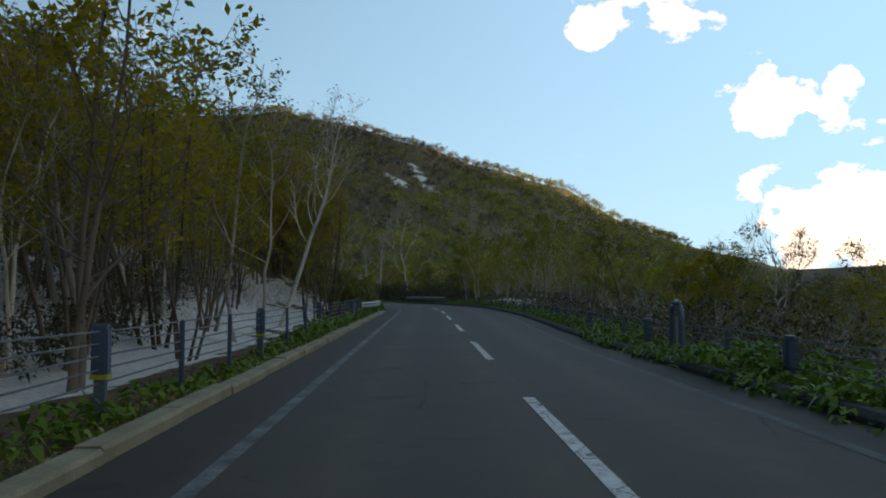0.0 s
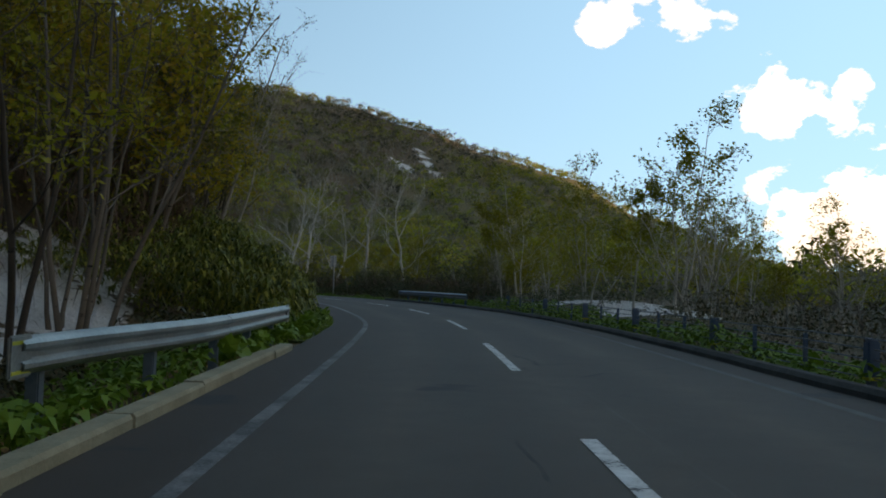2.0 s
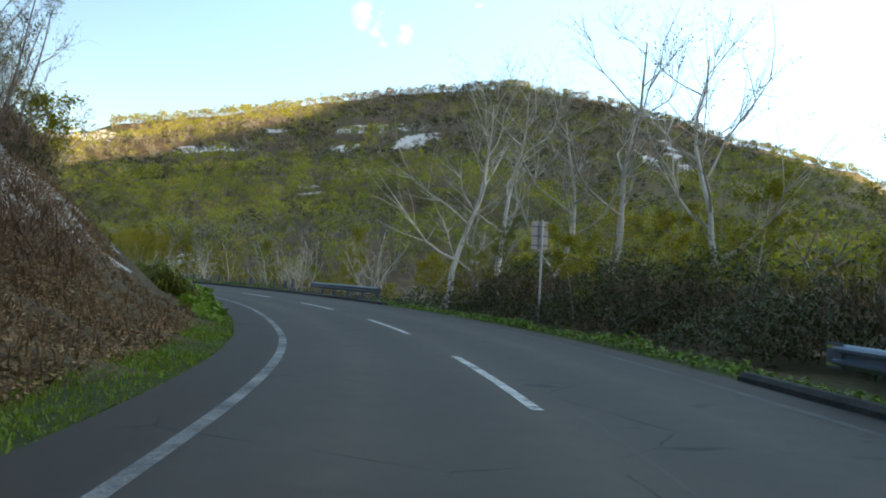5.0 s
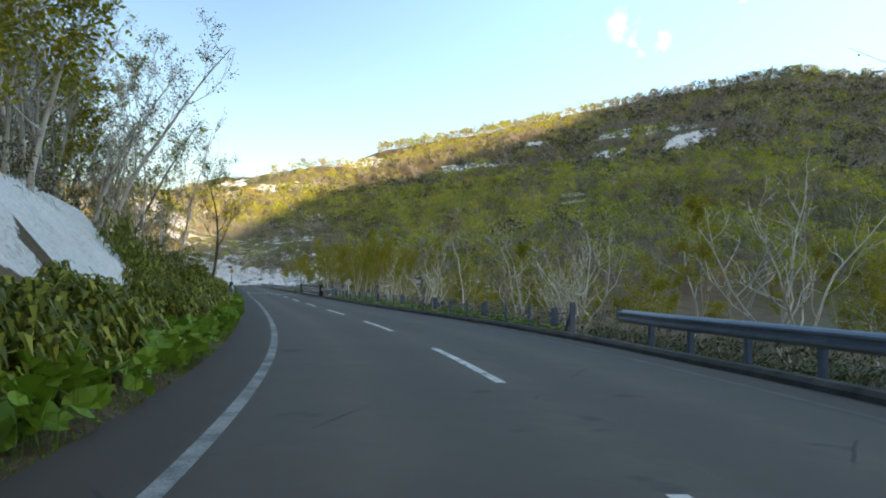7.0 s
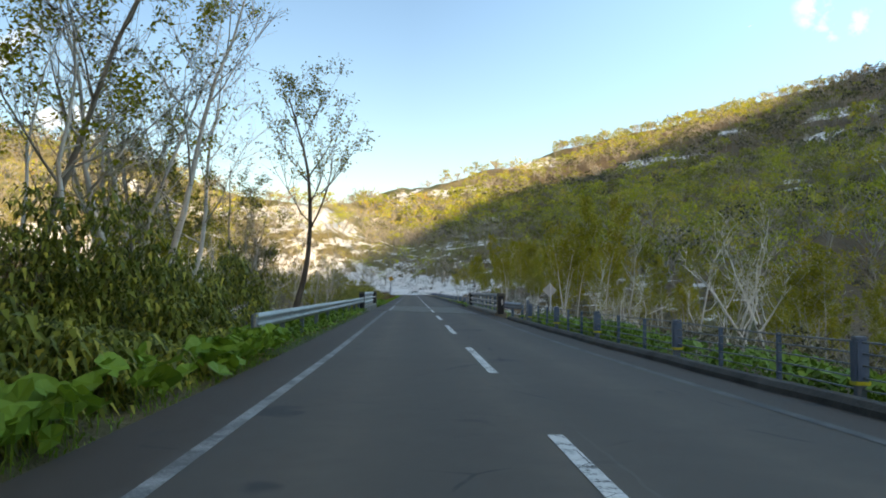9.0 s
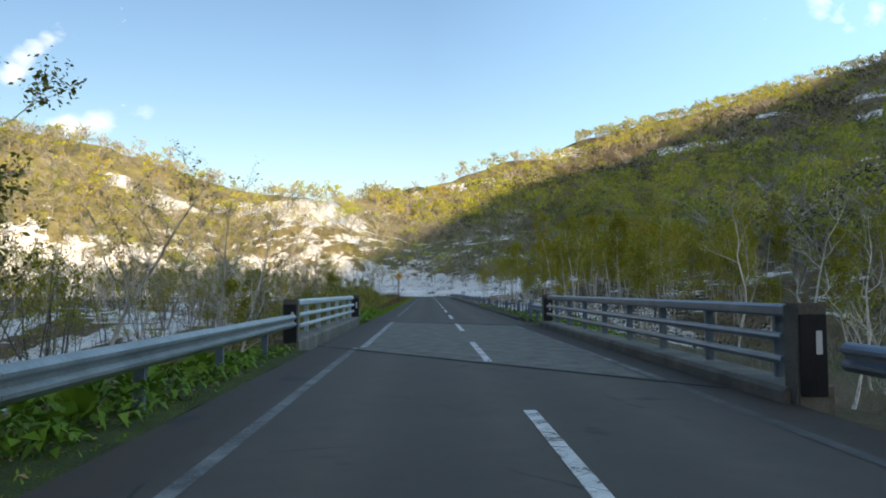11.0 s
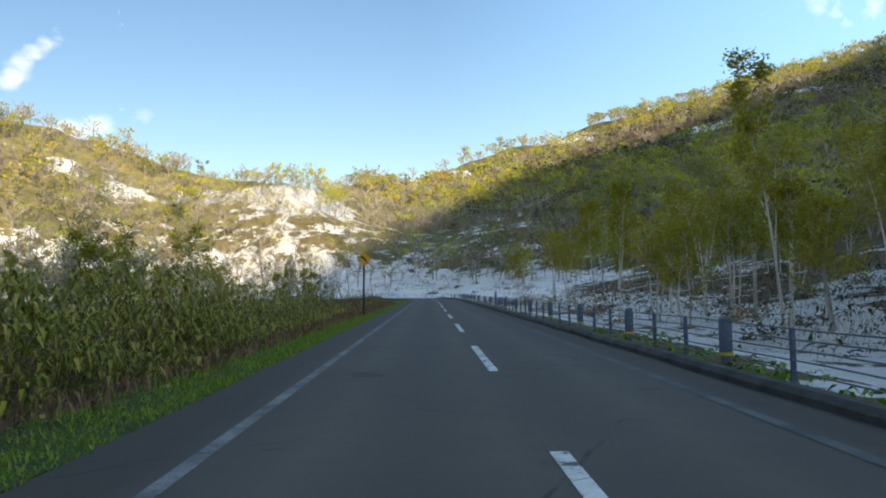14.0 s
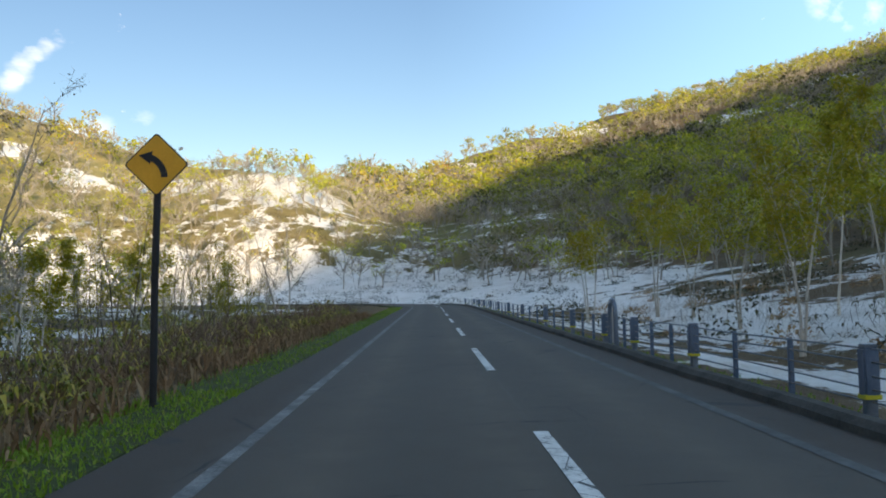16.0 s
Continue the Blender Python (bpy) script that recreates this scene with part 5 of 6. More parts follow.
BRIDGE_KERB = [(-0.36, -0.5), (0.22, -0.5), (0.22, 0.13), (0.17, 0.18), (-0.36, 0.18)]
part("bridge_kerb", sweep(BRIDGE_KERB, 189.8, 206.3, -4.32, 0, 1.0), M["concrete"], deck)
part("bridge_kerb", sweep([(-x, z) for x, z in BRIDGE_KERB], 180.0, 199.8, 3.1, 0, 1.0), M["concrete"], deck)
part("deck_edge", sweep([(-4.7, -0.75), (3.5, -0.75), (3.5, -0.26), (-4.7, -0.26)], 183.5, 203.0, 0.0, 0, 2.0), M["concrete"], deck)


def railing(label, s0, s1, lat, material):
    root = new("bridge_railing")
    for s in np.arange(s0 + 0.3, s1, 2.42):
        p = part("post", box(0.12, 0.09, 0.80, bevel=0.012), material, root)
        p.matrix_basis = frame_at(s, lat, 0.21)
    part("top_rail", sweep([(-0.085, 0.0), (-0.06, -0.03), (0.06, -0.03), (0.085, 0.0), (0.085, 0.09), (0.05, 0.12), (-0.05, 0.12), (-0.085, 0.09)], s0, s1, lat, 0.98, 1.0), material, root)
    side = 1 if lat < 0 else -1
    for z in (0.44, 0.71):
        ring = [(side * 0.075 + 0.045 * math.cos(a), 0.055 * math.sin(a)) for a in np.linspace(0, 2 * math.pi, 9)[:-1]]
        part("lower_rail", sweep(ring, s0, s1, lat, z, 1.0), material, root)
    return tagged(root, label, "bridge railing", "bridge railings")


railing("pale blue-grey steel bridge railing with three rails", 190.3, 205.9, -4.42, M["railwhite"])
railing("dark blue-grey steel bridge railing with three rails", 180.5, 199.3, 3.2, M["bluesteel"])


def end_pillar(s, lat, dark):
    root = new("bridge_pillar")
    root.matrix_basis = frame_at(s, lat, -0.1)
    part("pillar", box(0.36, 0.34, 1.22, bevel=0.025, taper=0.96), M["concrete"], root)
    part("dark_face", box(0.30, 0.03, 0.9, 0, -0.18 if dark < 0 else 0.18, 0.2, bevel=0.008), M["black"], root, "black painted face")
    part("reflector", box(0.07, 0.012, 0.26, 0.06, -0.2 if dark < 0 else 0.2, 0.66, bevel=0.005), M["whitepaint"], root, "white reflector strip")
    return tagged(root, "weathered concrete bridge end pillar with a black face", "pillar", "bridge pillars")


for s, lat, d in ((189.95, -4.3, -1), (206.45, -4.3, -1), (180.0, 3.15, -1), (199.85, 3.2, -1)):
    end_pillar(s, lat, d)


# ---- signs ----
def diamond(half, thick, y, corner=0.12):
    """A rounded diamond plate in the x-z plane, its front towards -y."""
    bm = bmesh.new()
    pts = []
    for k in range(4):
        c = Vector((math.sin(k * math.pi / 2), math.cos(k * math.pi / 2))) * (half - corner * half)
        for a in np.linspace(-40, 40, 4):
            g = k * math.pi / 2 + radians(a)
            pts.append((c.x + math.sin(g) * corner * half * 0.9, c.y + math.cos(g) * corner * half * 0.9))
    f = bm.faces.new([bm.verts.new((x, y, z)) for x, z in pts])
    ext = bmesh.ops.extrude_face_region(bm, geom=[f])
    bmesh.ops.translate(bm, verts=[v for v in ext["geom"] if isinstance(v, bmesh.types.BMVert)], vec=(0, thick, 0))
    bmesh.ops.recalc_face_normals(bm, faces=bm.faces)
    return bm


def curve_sign():
    root = new("warning_sign")
    root.matrix_basis = frame_at(260.4, -4.4, -0.1)
    part("pole", pipe([(0, 0, 0), (0.02, 0.0, 1.6), (0.07, 0, 3.35)], 0.045, 12), M["black"], root, "black painted pole")
    plate = part("plate", diamond(0.385, 0.012, 0), M["black"], root, "black rim")
    plate.matrix_basis = Matrix.Translation((0.06, -0.065, 3.05))
    face = part("face", diamond(0.365, 0.004, -0.005), M["yellow"], plate, "yellow reflective face")
    bm = bmesh.new()
    arc = np.radians(np.linspace(2, 66, 9))
    rows = [(bm.verts.new((-0.18 + 0.24 * math.cos(a), -0.009, -0.17 + 0.24 * math.sin(a))), bm.verts.new((-0.18 + 0.32 * math.cos(a), -0.009, -0.17 + 0.32 * math.sin(a)))) for a in arc]
    for a, b in zip(rows, rows[1:]):
        bm.faces.new((a[0], a[1], b[1], b[0]))
    bm.faces.new([bm.verts.new(v) for v in ((-0.215, -0.009, 0.115), (-0.075, -0.009, 0.005), (-0.045, -0.009, 0.165))])
    ext = bmesh.ops.extrude_face_region(bm, geom=list(bm.faces))
    bmesh.ops.translate(bm, verts=[v for v in ext["geom"] if isinstance(v, bmesh.types.BMVert)], vec=(0, 0.004, 0))
    part("arrow", bm, M["black"], plate, "black bent arrow")
    part("clamp", box(0.14, 0.05, 0.05, 0.05, -0.02, 3.0, bevel=0.008), M["signback"], root)
    return tagged(root, "yellow diamond warning sign with black bend arrow on black pole", "road sign")


curve_sign()


def sign_back():
    root = new("sign_board")
    root.matrix_basis = frame_at(107.5, 6.95, 0.0, -12)
    part("pole", pipe([(0, 0, -0.2), (0, 0, 3.62)], 0.04, 12), M["whitepaint"], root, "white painted pole")
    for c in range(2):
        part("panel", box(0.30, 0.012, 1.02, -0.22 + 0.305 * c, 0.085, 2.54, bevel=0.004), M["signback"], root)
    for z in (2.66, 3.0, 3.34):
        part("bracket", box(0.58, 0.035, 0.05, -0.07, 0.06, z, bevel=0.005), M["bluesteel"], root, "dark steel bracket")
    part("bracket", box(0.045, 0.03, 0.98, -0.12, 0.045, 2.56, bevel=0.005), M["bluesteel"], root, "dark steel bracket")
    return tagged(root, "grey back of a panelled road sign on a white pole", "road sign")


sign_back()


def diamond_back():
    root = new("warning_sign")
    root.matrix_basis = frame_at(176.6, 5.05, -0.45)
    part("pole", pipe([(0, 0, -0.3), (0, 0, 2.05)], 0.032, 12), M["whitepaint"], root)
    plate = part("plate", diamond(0.32, 0.012, 0), M["signback"], root)
    plate.matrix_basis = Matrix.Translation((-0.03, 0.05, 1.74))
    part("bracket", box(0.05, 0.03, 0.42, -0.02, 0.03, 1.53, bevel=0.005), M["signback"], root)
    return tagged(root, "bare grey back of a diamond warning sign on a white pole", "road sign")


diamond_back()

# ---- undergrowth ----
_ug = np.random.default_rng(77)


def leaf_cloud(name, label, base, way, length, width, droop, material, category, arch_up=0.06):
    """Many lance-shaped leaves in one mesh."""
    way = way / np.linalg.norm(way, axis=1, keepdims=True)
    side = np.cross(way, np.array([0, 0, 1.0])) + _ug.normal(0, 0.25, way.shape)
    side /= np.linalg.norm(side, axis=1, keepdims=True) + 1e-9
    L, W = length[:, None], width[:, None]
    midp = base + way * L * 0.5 + np.array([0, 0, 1.0]) * (L * arch_up)
    tip = base + way * L - np.array([0, 0, 1.0]) * L * droop[:, None]
    V = np.stack([base, midp + side * W / 2, tip, midp - side * W / 2], 1).reshape(-1, 3)
    n = len(base)
    me = bpy.data.meshes.new(name)
    me.vertices.add(4 * n)
    me.vertices.foreach_set("co", V.astype(np.float32).ravel())
    me.loops.add(4 * n)
    me.loops.foreach_set("vertex_index", np.arange(4 * n, dtype=np.int32))
    me.polygons.add(n)
    me.polygons.foreach_set("loop_start", np.arange(0, 4 * n, 4, dtype=np.int32))
    me.materials.append(material)
    me.update(calc_edges=True)
    return tagged(new(name, me), label, category, kind="stuff")


def patch(s0, s1, lat0, lat1, count, clump=0.5):
    """Random places beside the road, gathered into clumps, with the ground's height; lat0, lat1 may be functions of s."""
    s = _ug.uniform(s0, s1, count)
    a = lat0(s) if callable(lat0) else lat0
    b = lat1(s) if callable(lat1) else lat1
    u = _ug.random(count)
    lat = a + (b - a) * u
    x, y = road_xy(s, lat)
    g = np.clip(np.array([noise.noise((float(px) / 1.3, float(py) / 1.3, 5.0)) for px, py in zip(x, y)]) * 1.1 + 0.5, 0, 1)
    ok = _ug.random(count) < (1 - clump) + clump * 1.6 * g
    return x[ok], y[ok], surface(x[ok], y[ok]), u[ok], g[ok]


def thicket(name, label, material, zones, length=(0.14, 0.27), width=(0.042, 0.075), droop=(0.05, 0.65), category="bamboo grass", low=0.03, whorl=5, lump=2.6, front=(1.0, 0.0), rise=(-0.4, 0.45)):
    """Bushy growth: whorls of leaves fill a layer from near the ground to the zone's height. zones: s0, s1, lat0, lat1, leaves, height."""
    B, D = [], []
    for s0, s1, a, b, count, high in zones:
        x, y, z, u, g = patch(s0, s1, a, b, count // whorl, 0.6)
        g2 = np.clip(np.array([noise.noise((float(px) / lump, float(py) / lump, 9.0)) for px, py in zip(x, y)]) * 1.3 + 0.5, 0, 1)
        h = high * (0.25 + 0.35 * g + 0.8 * g2) * np.minimum(1, front[0] + front[1] * u) * (low + (1 - low) * _ug.random(len(x)) ** 0.6)
        n, turn = len(x), _ug.uniform(0, 2 * np.pi, len(x))
        for k in range(whorl):
            j = _ug.normal(0, 0.03 + 0.02 * (whorl == 1), (n, 3))
            B.append(np.c_[x, y, z + h] + j)
            ang = turn + 2 * np.pi * k / whorl + _ug.normal(0, 0.35, n)
            D.append(np.c_[np.cos(ang), np.sin(ang), _ug.uniform(*rise, n)])
    B, D = np.concatenate(B), np.concatenate(D)
    n = len(B)
    return leaf_cloud(name, label, B, D, _ug.uniform(*length, n), _ug.uniform(*width, n), _ug.uniform(*droop, n), material, category, 0.12)


L_ = lambda d: (lambda s: edge_left(s) - d)
R_ = lambda d: (lambda s: edge_right(s) + d)
R_n = lambda d: (lambda s: edge_right(s) + d + 0.7 * np.sin(s * 0.9) + 0.5 * np.sin(s * 2.3 + 1))
thicket("bamboo_grass", "dwarf bamboo with yellow-edged drooping leaves on the bank", M["bamboo"], [
    (52.0, 84.0, L_(0.6), L_(3.6), 34000, 1.7), (52.0, 82.0, L_(3.0), L_(6.5), 16000, 1.6),
    (110.5, 155.5, L_(0.45), L_(2.0), 42000, 0.82), (138.0, 155.0, L_(2.2), L_(4.5), 7000, 1.2), (153.0, 166.0, L_(1.6), L_(5.5), 13000, 2.0)], length=(0.14, 0.27), width=(0.055, 0.09), droop=(0.45, 1.0), front=(0.5, 2.5), rise=(-0.15, 0.6))
thicket("bamboo_field", "field of dwarf bamboo beside the road", M["bamboo_dark"], [
    (206.8, 238.0, L_(1.2), L_(6.5), 42000, 1.6), (234.0, 262.0, L_(1.5), L_(7.5), 24000, 1.45), (234.0, 264.0, L_(7.0), L_(15.0), 14000, 1.3), (258.0, 300.0, L_(1.8), L_(11.0), 14000, 1.25)], length=(0.12, 0.23), width=(0.038, 0.064), droop=(0.4, 1.0), front=(0.5, 2.5), rise=(-0.15, 0.6))
thicket("evergreen_bushes", "dark evergreen bushes outside the curve", M["bush"], [
    (86.0, 117.0, R_n(1.9), R_(7.0), 38000, 2.0), (100.0, 112.0, R_n(3.0), R_(9.0), 9000, 2.8), (86.0, 97.0, R_n(2.4), R_(9.0), 10000, 3.0), (70.0, 92.0, R_(4.5), R_(9.0), 8000, 1.5), (119.0, 134.0, R_(2.2), R_(6.0), 6000, 0.9)],
    length=(0.11, 0.2), width=(0.05, 0.085), category="bush", lump=3.6, front=(0.3, 1.6))
thicket("snow_slope_scrub", "dark scrub showing through the snow slope", M["scrub"], [
    (12.0, 20.0, -9.5, -7.5, 3000, 1.0), (22.0, 32.0, -13.5, -10.0, 5000, 1.4), (2.0, 10.0, -12.5, -8.5, 3500, 1.3), (34.0, 48.0, -16.0, -11.5, 5000, 1.5), (4.0, 54.0, -19.0, -14.5, 12000, 1.8),
    (36.0, 52.0, -6.4, -4.9, 3500, 0.7)], length=(0.10, 0.2), width=(0.04, 0.075), category="bush", whorl=3)
thicket("valley_scrub", "brown and olive scrub on the slope below the road", M["scrub"], [
    (2.0, 60.0, R_(1.6), R_(6.0), 16000, 1.3), (4.0, 56.0, R_(5.0), R_(14.0), 12000, 2.2), (128.0, 180.0, R_(2.6), R_(9.0), 12000, 0.9), (55.0, 92.0, -20.0, -8.5, 16000, 1.6), (158.0, 200.0, -24.0, -9.0, 7000, 1.0), (204.0, 270.0, 8.0, 22.0, 12000, 1.3), (100.0, 152.0, -14.0, -9.3, 10000, 1.1)],
    length=(0.11, 0.22), width=(0.045, 0.09), category="scrub", whorl=3)


def mounds(name, label, material, places, leaves, leaf):
    """Low dark bushes scattered over the snow; places: rows of x, y, z, size."""
    rng = np.random.default_rng(31)
    n = len(places)
    c, size = np.repeat(places[:, :3], leaves, 0), np.repeat(places[:, 3], leaves)
    d = rng.normal(0, 1, (n * leaves, 3))
    d /= np.linalg.norm(d, axis=1, keepdims=True)
    r = rng.random(n * leaves) ** 0.4
    p = c + d * (size * r)[:, None] * np.array([1.0, 1.0, 0.55])
    p[:, 2] = np.maximum(p[:, 2], c[:, 2])
    way = d + rng.normal(0, 0.5, d.shape)
    return leaf_cloud(name, label, p, way, leaf * rng.uniform(0.6, 1.4, n * leaves), leaf * 0.45 * np.ones(n * leaves), rng.uniform(0, 0.5, n * leaves), material, "scrub")


def snow_field(x, y, rng):
    s, lat = to_road(x, y)
    return ((lat > 6.5) & (lat < 60) & (s > 200) & (s < 330)) | ((lat < -12) & (s > 165) & (s < 480) & (lat > -150)) | ((s > 345) & (s < 520) & (np.abs(lat) < 60))


def near_snow(x, y, rng):
    s, lat = to_road(x, y)
    return (lat > 7.5) & (lat < 34) & (s > 212) & (s < 320)


mounds("snow_field_scrub", "dark bushes standing out of the snow fields", M["scrub"], scatter(17, 2300, -360, -60, 170, 420, snow_field, (0.5, 2.6)), 95, 0.30)
mounds("brown_bushes", "low brown bushes standing in the snow beside the road", M["litter"], scatter(43, 1500, -300, -60, 170, 330, near_snow, (0.3, 1.0)), 160, 0.20)
thicket("verge_plants", "fresh green weeds on the road verge", M["butterbur"], [
    (-10, 20, L_(0.45), L_(1.1), 1500, 0.22), (20, 44, L_(0.4), L_(1.3), 3500, 0.35), (44, 60, L_(0.3), L_(1.6), 2500, 0.4), (-5, 84, R_(0.3), R_(1.9), 16000, 0.5), (0, 22, R_(-0.15), R_(0.8), 3500, 0.38), (84, 118, R_(0.2), R_(1.0), 2500, 0.25),
    (133, 176, R_(0.55), R_(1.8), 6500, 0.42), (158, 190, L_(0.35), L_(1.6), 4500, 0.38), (206.5, 240, R_(0.4), R_(1.3), 900, 0.25), (196, 206, R_(0.5), R_(3.0), 1500, 0.4), (206.5, 216, L_(0.2), L_(1.0), 1200, 0.4)],
    length=(0.10, 0.22), width=(0.06, 0.12), droop=(0.1, 0.7), category="weeds", low=0.05, whorl=3)


def blades(name, label, material, zones, high, category="grass"):
    B, D, H = [], [], []
    for s0, s1, a, b, count, k in zones:
        x, y, z, s, g = patch(s0, s1, a, b, count, 0.4)
        B.append(np.c_[x, y, z - 0.01])
        D.append(np.c_[_ug.normal(0, 0.35, len(x)), _ug.normal(0, 0.35, len(x)), np.ones(len(x))])
        H.append(_ug.uniform(0.5, 1.2, len(x)) * high * k)
    B, D, H = np.concatenate(B), np.concatenate(D), np.concatenate(H)
    return leaf_cloud(name, label, B, D, H, 0.014 + 0.06 * H, _ug.uniform(0.0, 0.5, len(B)), material, category)


blades("grass", "short green grass along the road's edge", M["grass"], [
    (-10, 50, L_(0.3), L_(1.0), 5000, 1), (52, 104, L_(0.0), L_(1.1), 26000, 0.9), (102, 158, L_(0.02), L_(0.6), 4000, 0.8), (158, 190, L_(0.1), L_(1.2), 5000, 0.9), (206.5, 262, L_(0.0), L_(1.3), 46000, 1.0), (262, 330, L_(0.0), L_(1.3), 12000, 1.0),
    (-10, 90, R_(0.25), R_(1.2), 8000, 0.9), (90, 134, R_(0.1), R_(1.3), 5000, 0.9), (134, 176, R_(0.2), R_(1.2), 5000, 0.9), (206, 320, R_(0.25), R_(0.9), 9000, 0.8)], 0.16)
blades("dry_stalks", "dry brown grass and stalks", M["dry"], [
    (60, 104, L_(0.9), L_(5.0), 9000, 1.0), (206.5, 300, L_(0.8), L_(1.9), 5000, 1.2), (252, 300, L_(1.0), L_(6.0), 9000, 1.6)], 0.34)


def brush(name, label, material, zones):
    """Leafless brushwood: thin sprays rising from the ground."""
    B, D, H = [], [], []
    for s0, s1, a, b, count, k in zones:
        x, y, z, s, g = patch(s0, s1, a, b, count, 0.7)
        for rise in (0.0, 0.35, 0.6):
            B.append(np.c_[x + _ug.normal(0, 0.15, len(x)) * (rise > 0), y + _ug.normal(0, 0.15, len(x)) * (rise > 0), z + rise * k])
            D.append(np.c_[_ug.normal(0, 0.8, len(x)), _ug.normal(0, 0.8, len(x)), np.ones(len(x))])
            H.append(_ug.uniform(0.35, 1.0, len(x)) * k * (0.5 + 0.7 * g) * (1 - rise * 0.4))
    B, D, H = np.concatenate(B), np.concatenate(D), np.concatenate(H)
    return leaf_cloud(name, label, B, D, H, 0.008 + 0.012 * H, _ug.uniform(-0.1, 0.25, len(B)), material, "brushwood")


brush("brushwood", "leafless brown brushwood", M["twig"], [
    (100, 158, -13, -9.0, 900, 1.3), (165, 200, -14, -7, 1400, 1.1), (206, 250, -16, -8, 4000, 1.6),
    (128, 200, 6.5, 16, 7000, 1.2), (206, 300, 7, 24, 4500, 1.1), (2, 52, -16, -8, 1800, 1.3), (4, 56, 6, 14, 2500, 0.9)])
brush("red_brushwood", "leafless reddish-brown brushwood", M["redtwig"], [
    (62, 100, -12, -6.6, 5000, 1.4), (100, 126, -13, -9.5, 3000, 1.4), (54, 70, -13, -8, 3000, 1.8), (155, 170, -13, -7, 2000, 1.8), (222, 300, -11, -5.6, 11000, 1.1), (86, 117, 6.5, 12, 3500, 1.8)])


def litter(zones):
    """Fallen leaves lying loosely on the bank."""
    B, D = [], []
    for s0, s1, a, b, count in zones:
        x, y, z, s, g = patch(s0, s1, a, b, count, 0.3)
        B.append(np.c_[x, y, z + 0.02 + 0.09 * _ug.random(len(x))])
        ang = _ug.uniform(0, 2 * np.pi, len(x))
        D.append(np.c_[np.cos(ang), np.sin(ang), _ug.normal(0.1, 0.3, len(x))])
    B, D = np.concatenate(B), np.concatenate(D)
    n = len(B)
    return leaf_cloud("leaf_litter", "brown fallen leaves covering the bank", B, D, _ug.uniform(0.04, 0.11, n), _ug.uniform(0.025, 0.06, n), _ug.uniform(-0.2, 0.3, n), M["litter"], "leaf litter")


litter([(80, 113, L_(0.9), L_(6.0), 100000), (-8, 48, L_(0.35), L_(1.6), 4000), (206, 300, L_(1.2), L_(2.2), 5000), (155, 190, L_(0.3), L_(1.4), 2500)])


def butterbur(zones):
    """Large round leaves on stalks, cupped, in one mesh."""
    V, F = [], []
    rng = random.Random(9)
    for s0, s1, a, b, count, high in zones:
        x, y, z, s, g = patch(s0, s1, a, b, count, 0.97)
        for px, py, pz in zip(x, y, z):
            r, h = rng.uniform(0.06, 0.19), high * rng.uniform(0.5, 1.2)
            tilt = Vector((rng.gauss(0, 0.7), rng.gauss(0, 0.7), 1)).normalized()
            u = tilt.orthogonal().normalized()
            w = tilt.cross(u)
            c = Vector((float(px), float(py), float(pz) + h))
            n = len(V)
            V.append(tuple(c - tilt * r * 0.25))
            for k in range(11):
                a2 = 2 * math.pi * k / 11
                rr = r * (1.0 if k else 0.55) * rng.uniform(0.88, 1.1)
                V.append(tuple(c + (u * math.cos(a2) + w * math.sin(a2)) * rr + tilt * r * rng.uniform(-0.22, 0.16)))
            F += [(n, n + 1 + k, n + 1 + (k + 1) % 11) for k in range(11)]
            m = len(V)
            V += [tuple(c - tilt * r * 0.25 + u * 0.008), tuple(c - tilt * r * 0.25 - u * 0.008), (float(px), float(py), float(pz))]
            F.append((m, m + 1, m + 2))
    ob = mesh_object("butterbur", V, F, M["butterbur"])
    return tagged(ob, "broad round butterbur leaves at the road's edge", "butterbur", kind="stuff")


butterbur([(46, 62, L_(0.2), L_(1.3), 480, 0.35), (104, 112, L_(0.3), L_(1.3), 140, 0.3), (100, 112, L_(0.2), L_(0.9), 120, 0.3), (112, 157, L_(-0.02), L_(0.75), 1500, 0.46), (158, 190, L_(0.6), L_(2.0), 700, 0.3),
           (4, 84, R_(0.6), R_(1.7), 420, 0.35), (133, 176, R_(0.7), R_(1.8), 380, 0.32), (206.5, 214, L_(0.2), L_(1.0), 80, 0.35), (206, 212, R_(0.5), R_(1.2), 60, 0.35)])

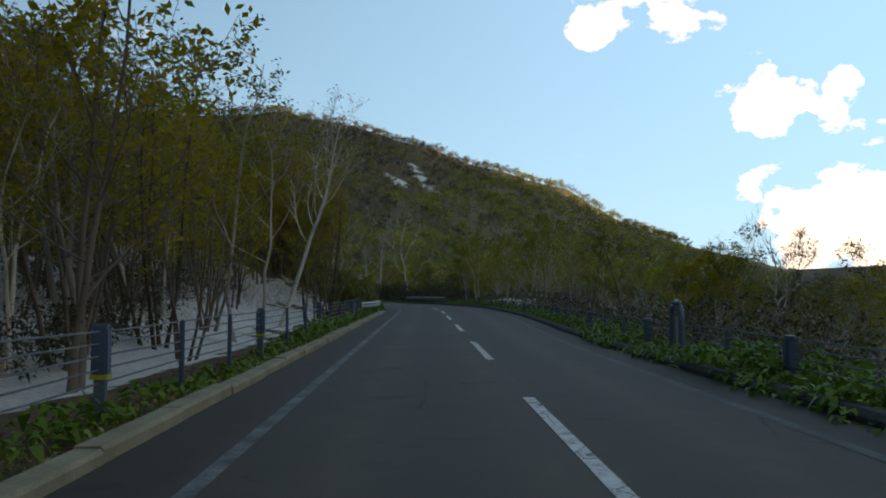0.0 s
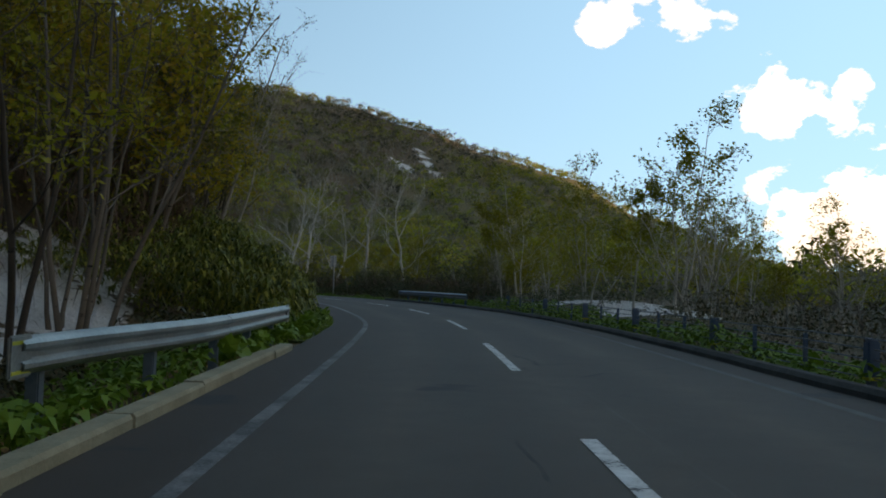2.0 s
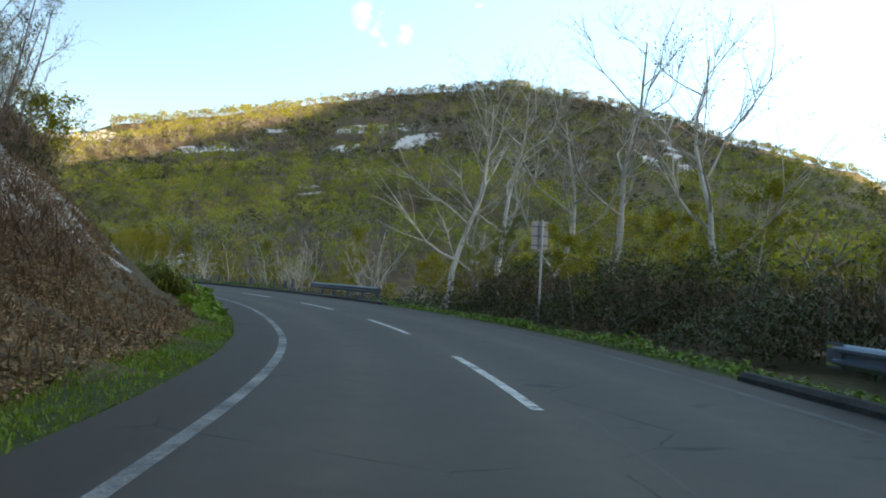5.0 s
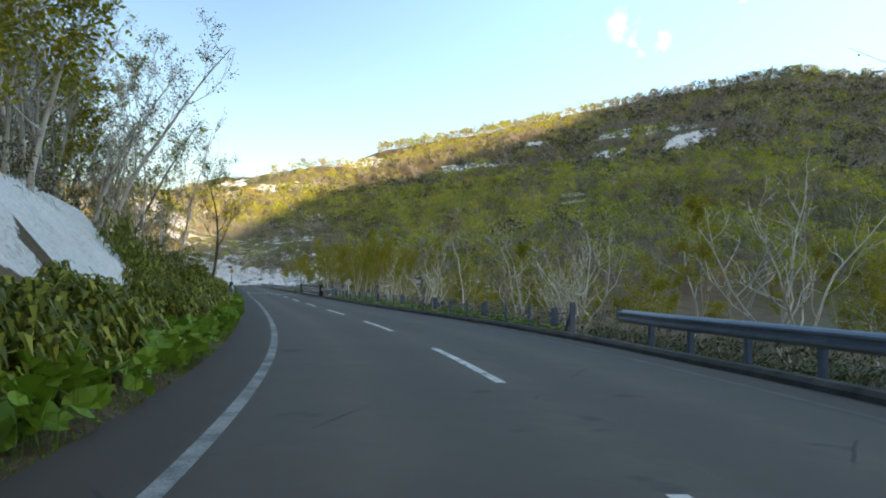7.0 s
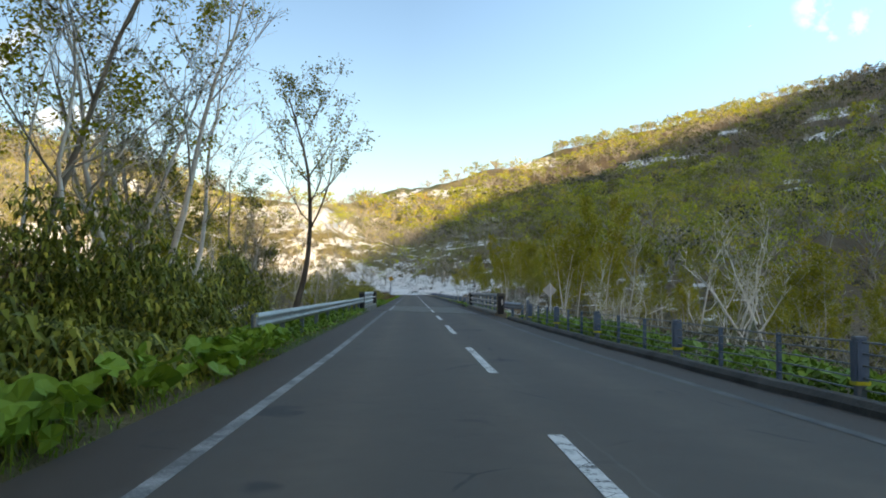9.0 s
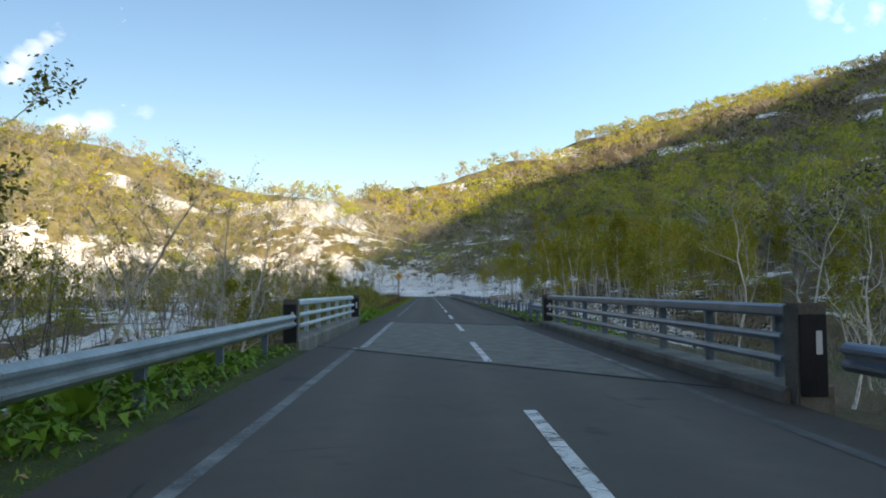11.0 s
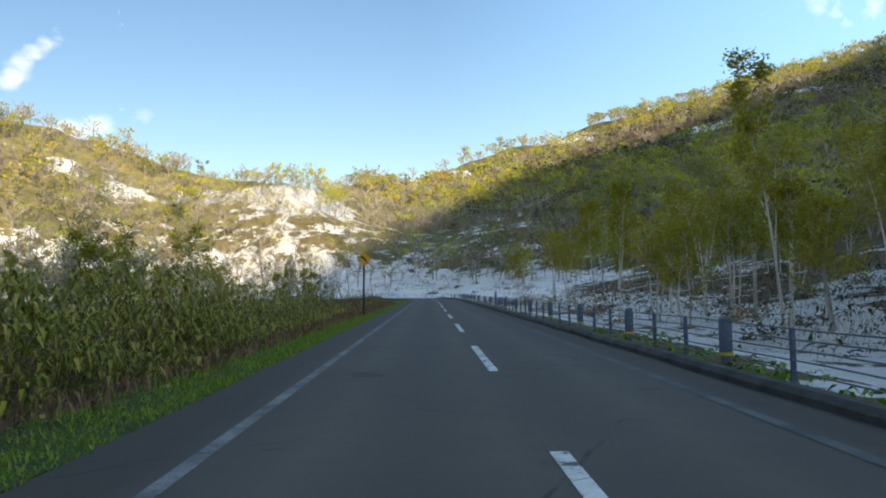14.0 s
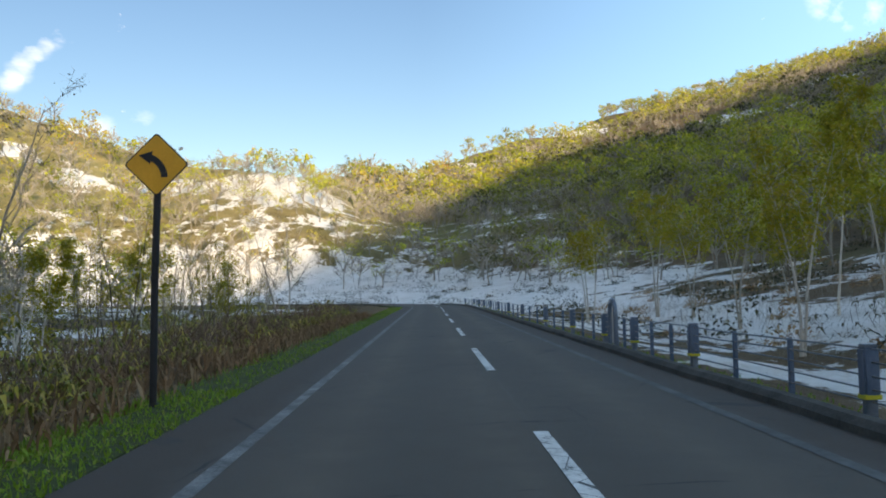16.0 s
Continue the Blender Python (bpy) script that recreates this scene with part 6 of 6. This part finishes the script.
# ---- far mountain and clouds' counterpart of the valley ----
def far_mountain(name, label, rows, base, material):
    """A distant ridge as a solid range: rows of azimuth, distance, height, seen from the hub."""
    V, F = [], []
    az = np.linspace(rows[0][0], rows[-1][0], 120)
    r = np.array(rows)
    for k, a in enumerate(az):
        d, h = np.interp(a, r[:, 0], r[:, 1]), np.interp(a, r[:, 0], r[:, 2])
        h += 9 * noise.noise((a * 0.35, 1.0, 0.0)) + 4 * noise.noise((a * 1.1, 3.0, 0.0))
        for t, hh in ((-420, base), (-280, base + 0.30 * h), (-140, base + 0.68 * h), (-50, base + 0.92 * h), (0, base + h), (160, base + 0.7 * h), (500, base)):
            wob = 22 * noise.noise((a * 0.5, t * 0.01, 4.0))
            V.append((HUB[0] - math.sin(radians(a)) * (d + t + wob), HUB[1] + math.cos(radians(a)) * (d + t + wob), hh + wob * 0.25 * (t not in (-420, 500))))
    for k in range(len(az) - 1):
        for j in range(6):
            p = k * 7 + j
            F.append((p, p + 1, p + 8, p + 7))
    ob = mesh_object(name, V, F, material, smooth_faces=True)
    return tagged(ob, label, "mountain", kind="structure")


def range_mat():
    m, n, l, b = mat("distant_slopes", 0.95)
    v = coords(n, l)
    f1, f2 = tex_noise(n, l, v, 0.02, 6, 0.65), tex_noise(n, l, v, 0.16, 4, 0.7)
    base = ramp(n, l, f2, [(0.3, (0.06, 0.075, 0.03)), (0.55, (0.14, 0.14, 0.05)), (0.75, (0.24, 0.20, 0.09))])
    l.new(mix(n, l, ramp(n, l, f1, [(0.56, (0, 0, 0)), (0.60, (1, 1, 1))]), base, (0.78, 0.78, 0.78)), b.inputs["Base Color"])
    bump(n, l, b, f2, 0.8, 3.0)
    return m


M["range"] = range_mat()
far_mountain("mountain_range", "distant sunlit slopes with snow fields", [(34, 1500, 150), (38, 1450, 225), (42, 1450, 240), (47, 1450, 225), (52, 1500, 205), (57, 1500, 175), (62, 1500, 150), (70, 1500, 120)], -5, M["range"])
far_mountain("mountain_range_east", "distant sunlit wooded ridge", [(-34, 1500, 38), (-26, 1500, 46), (-20, 1350, 70), (-12, 1250, 130), (-6, 1200, 190), (0, 1150, 215), (8, 1150, 180)], -5, M["range"])
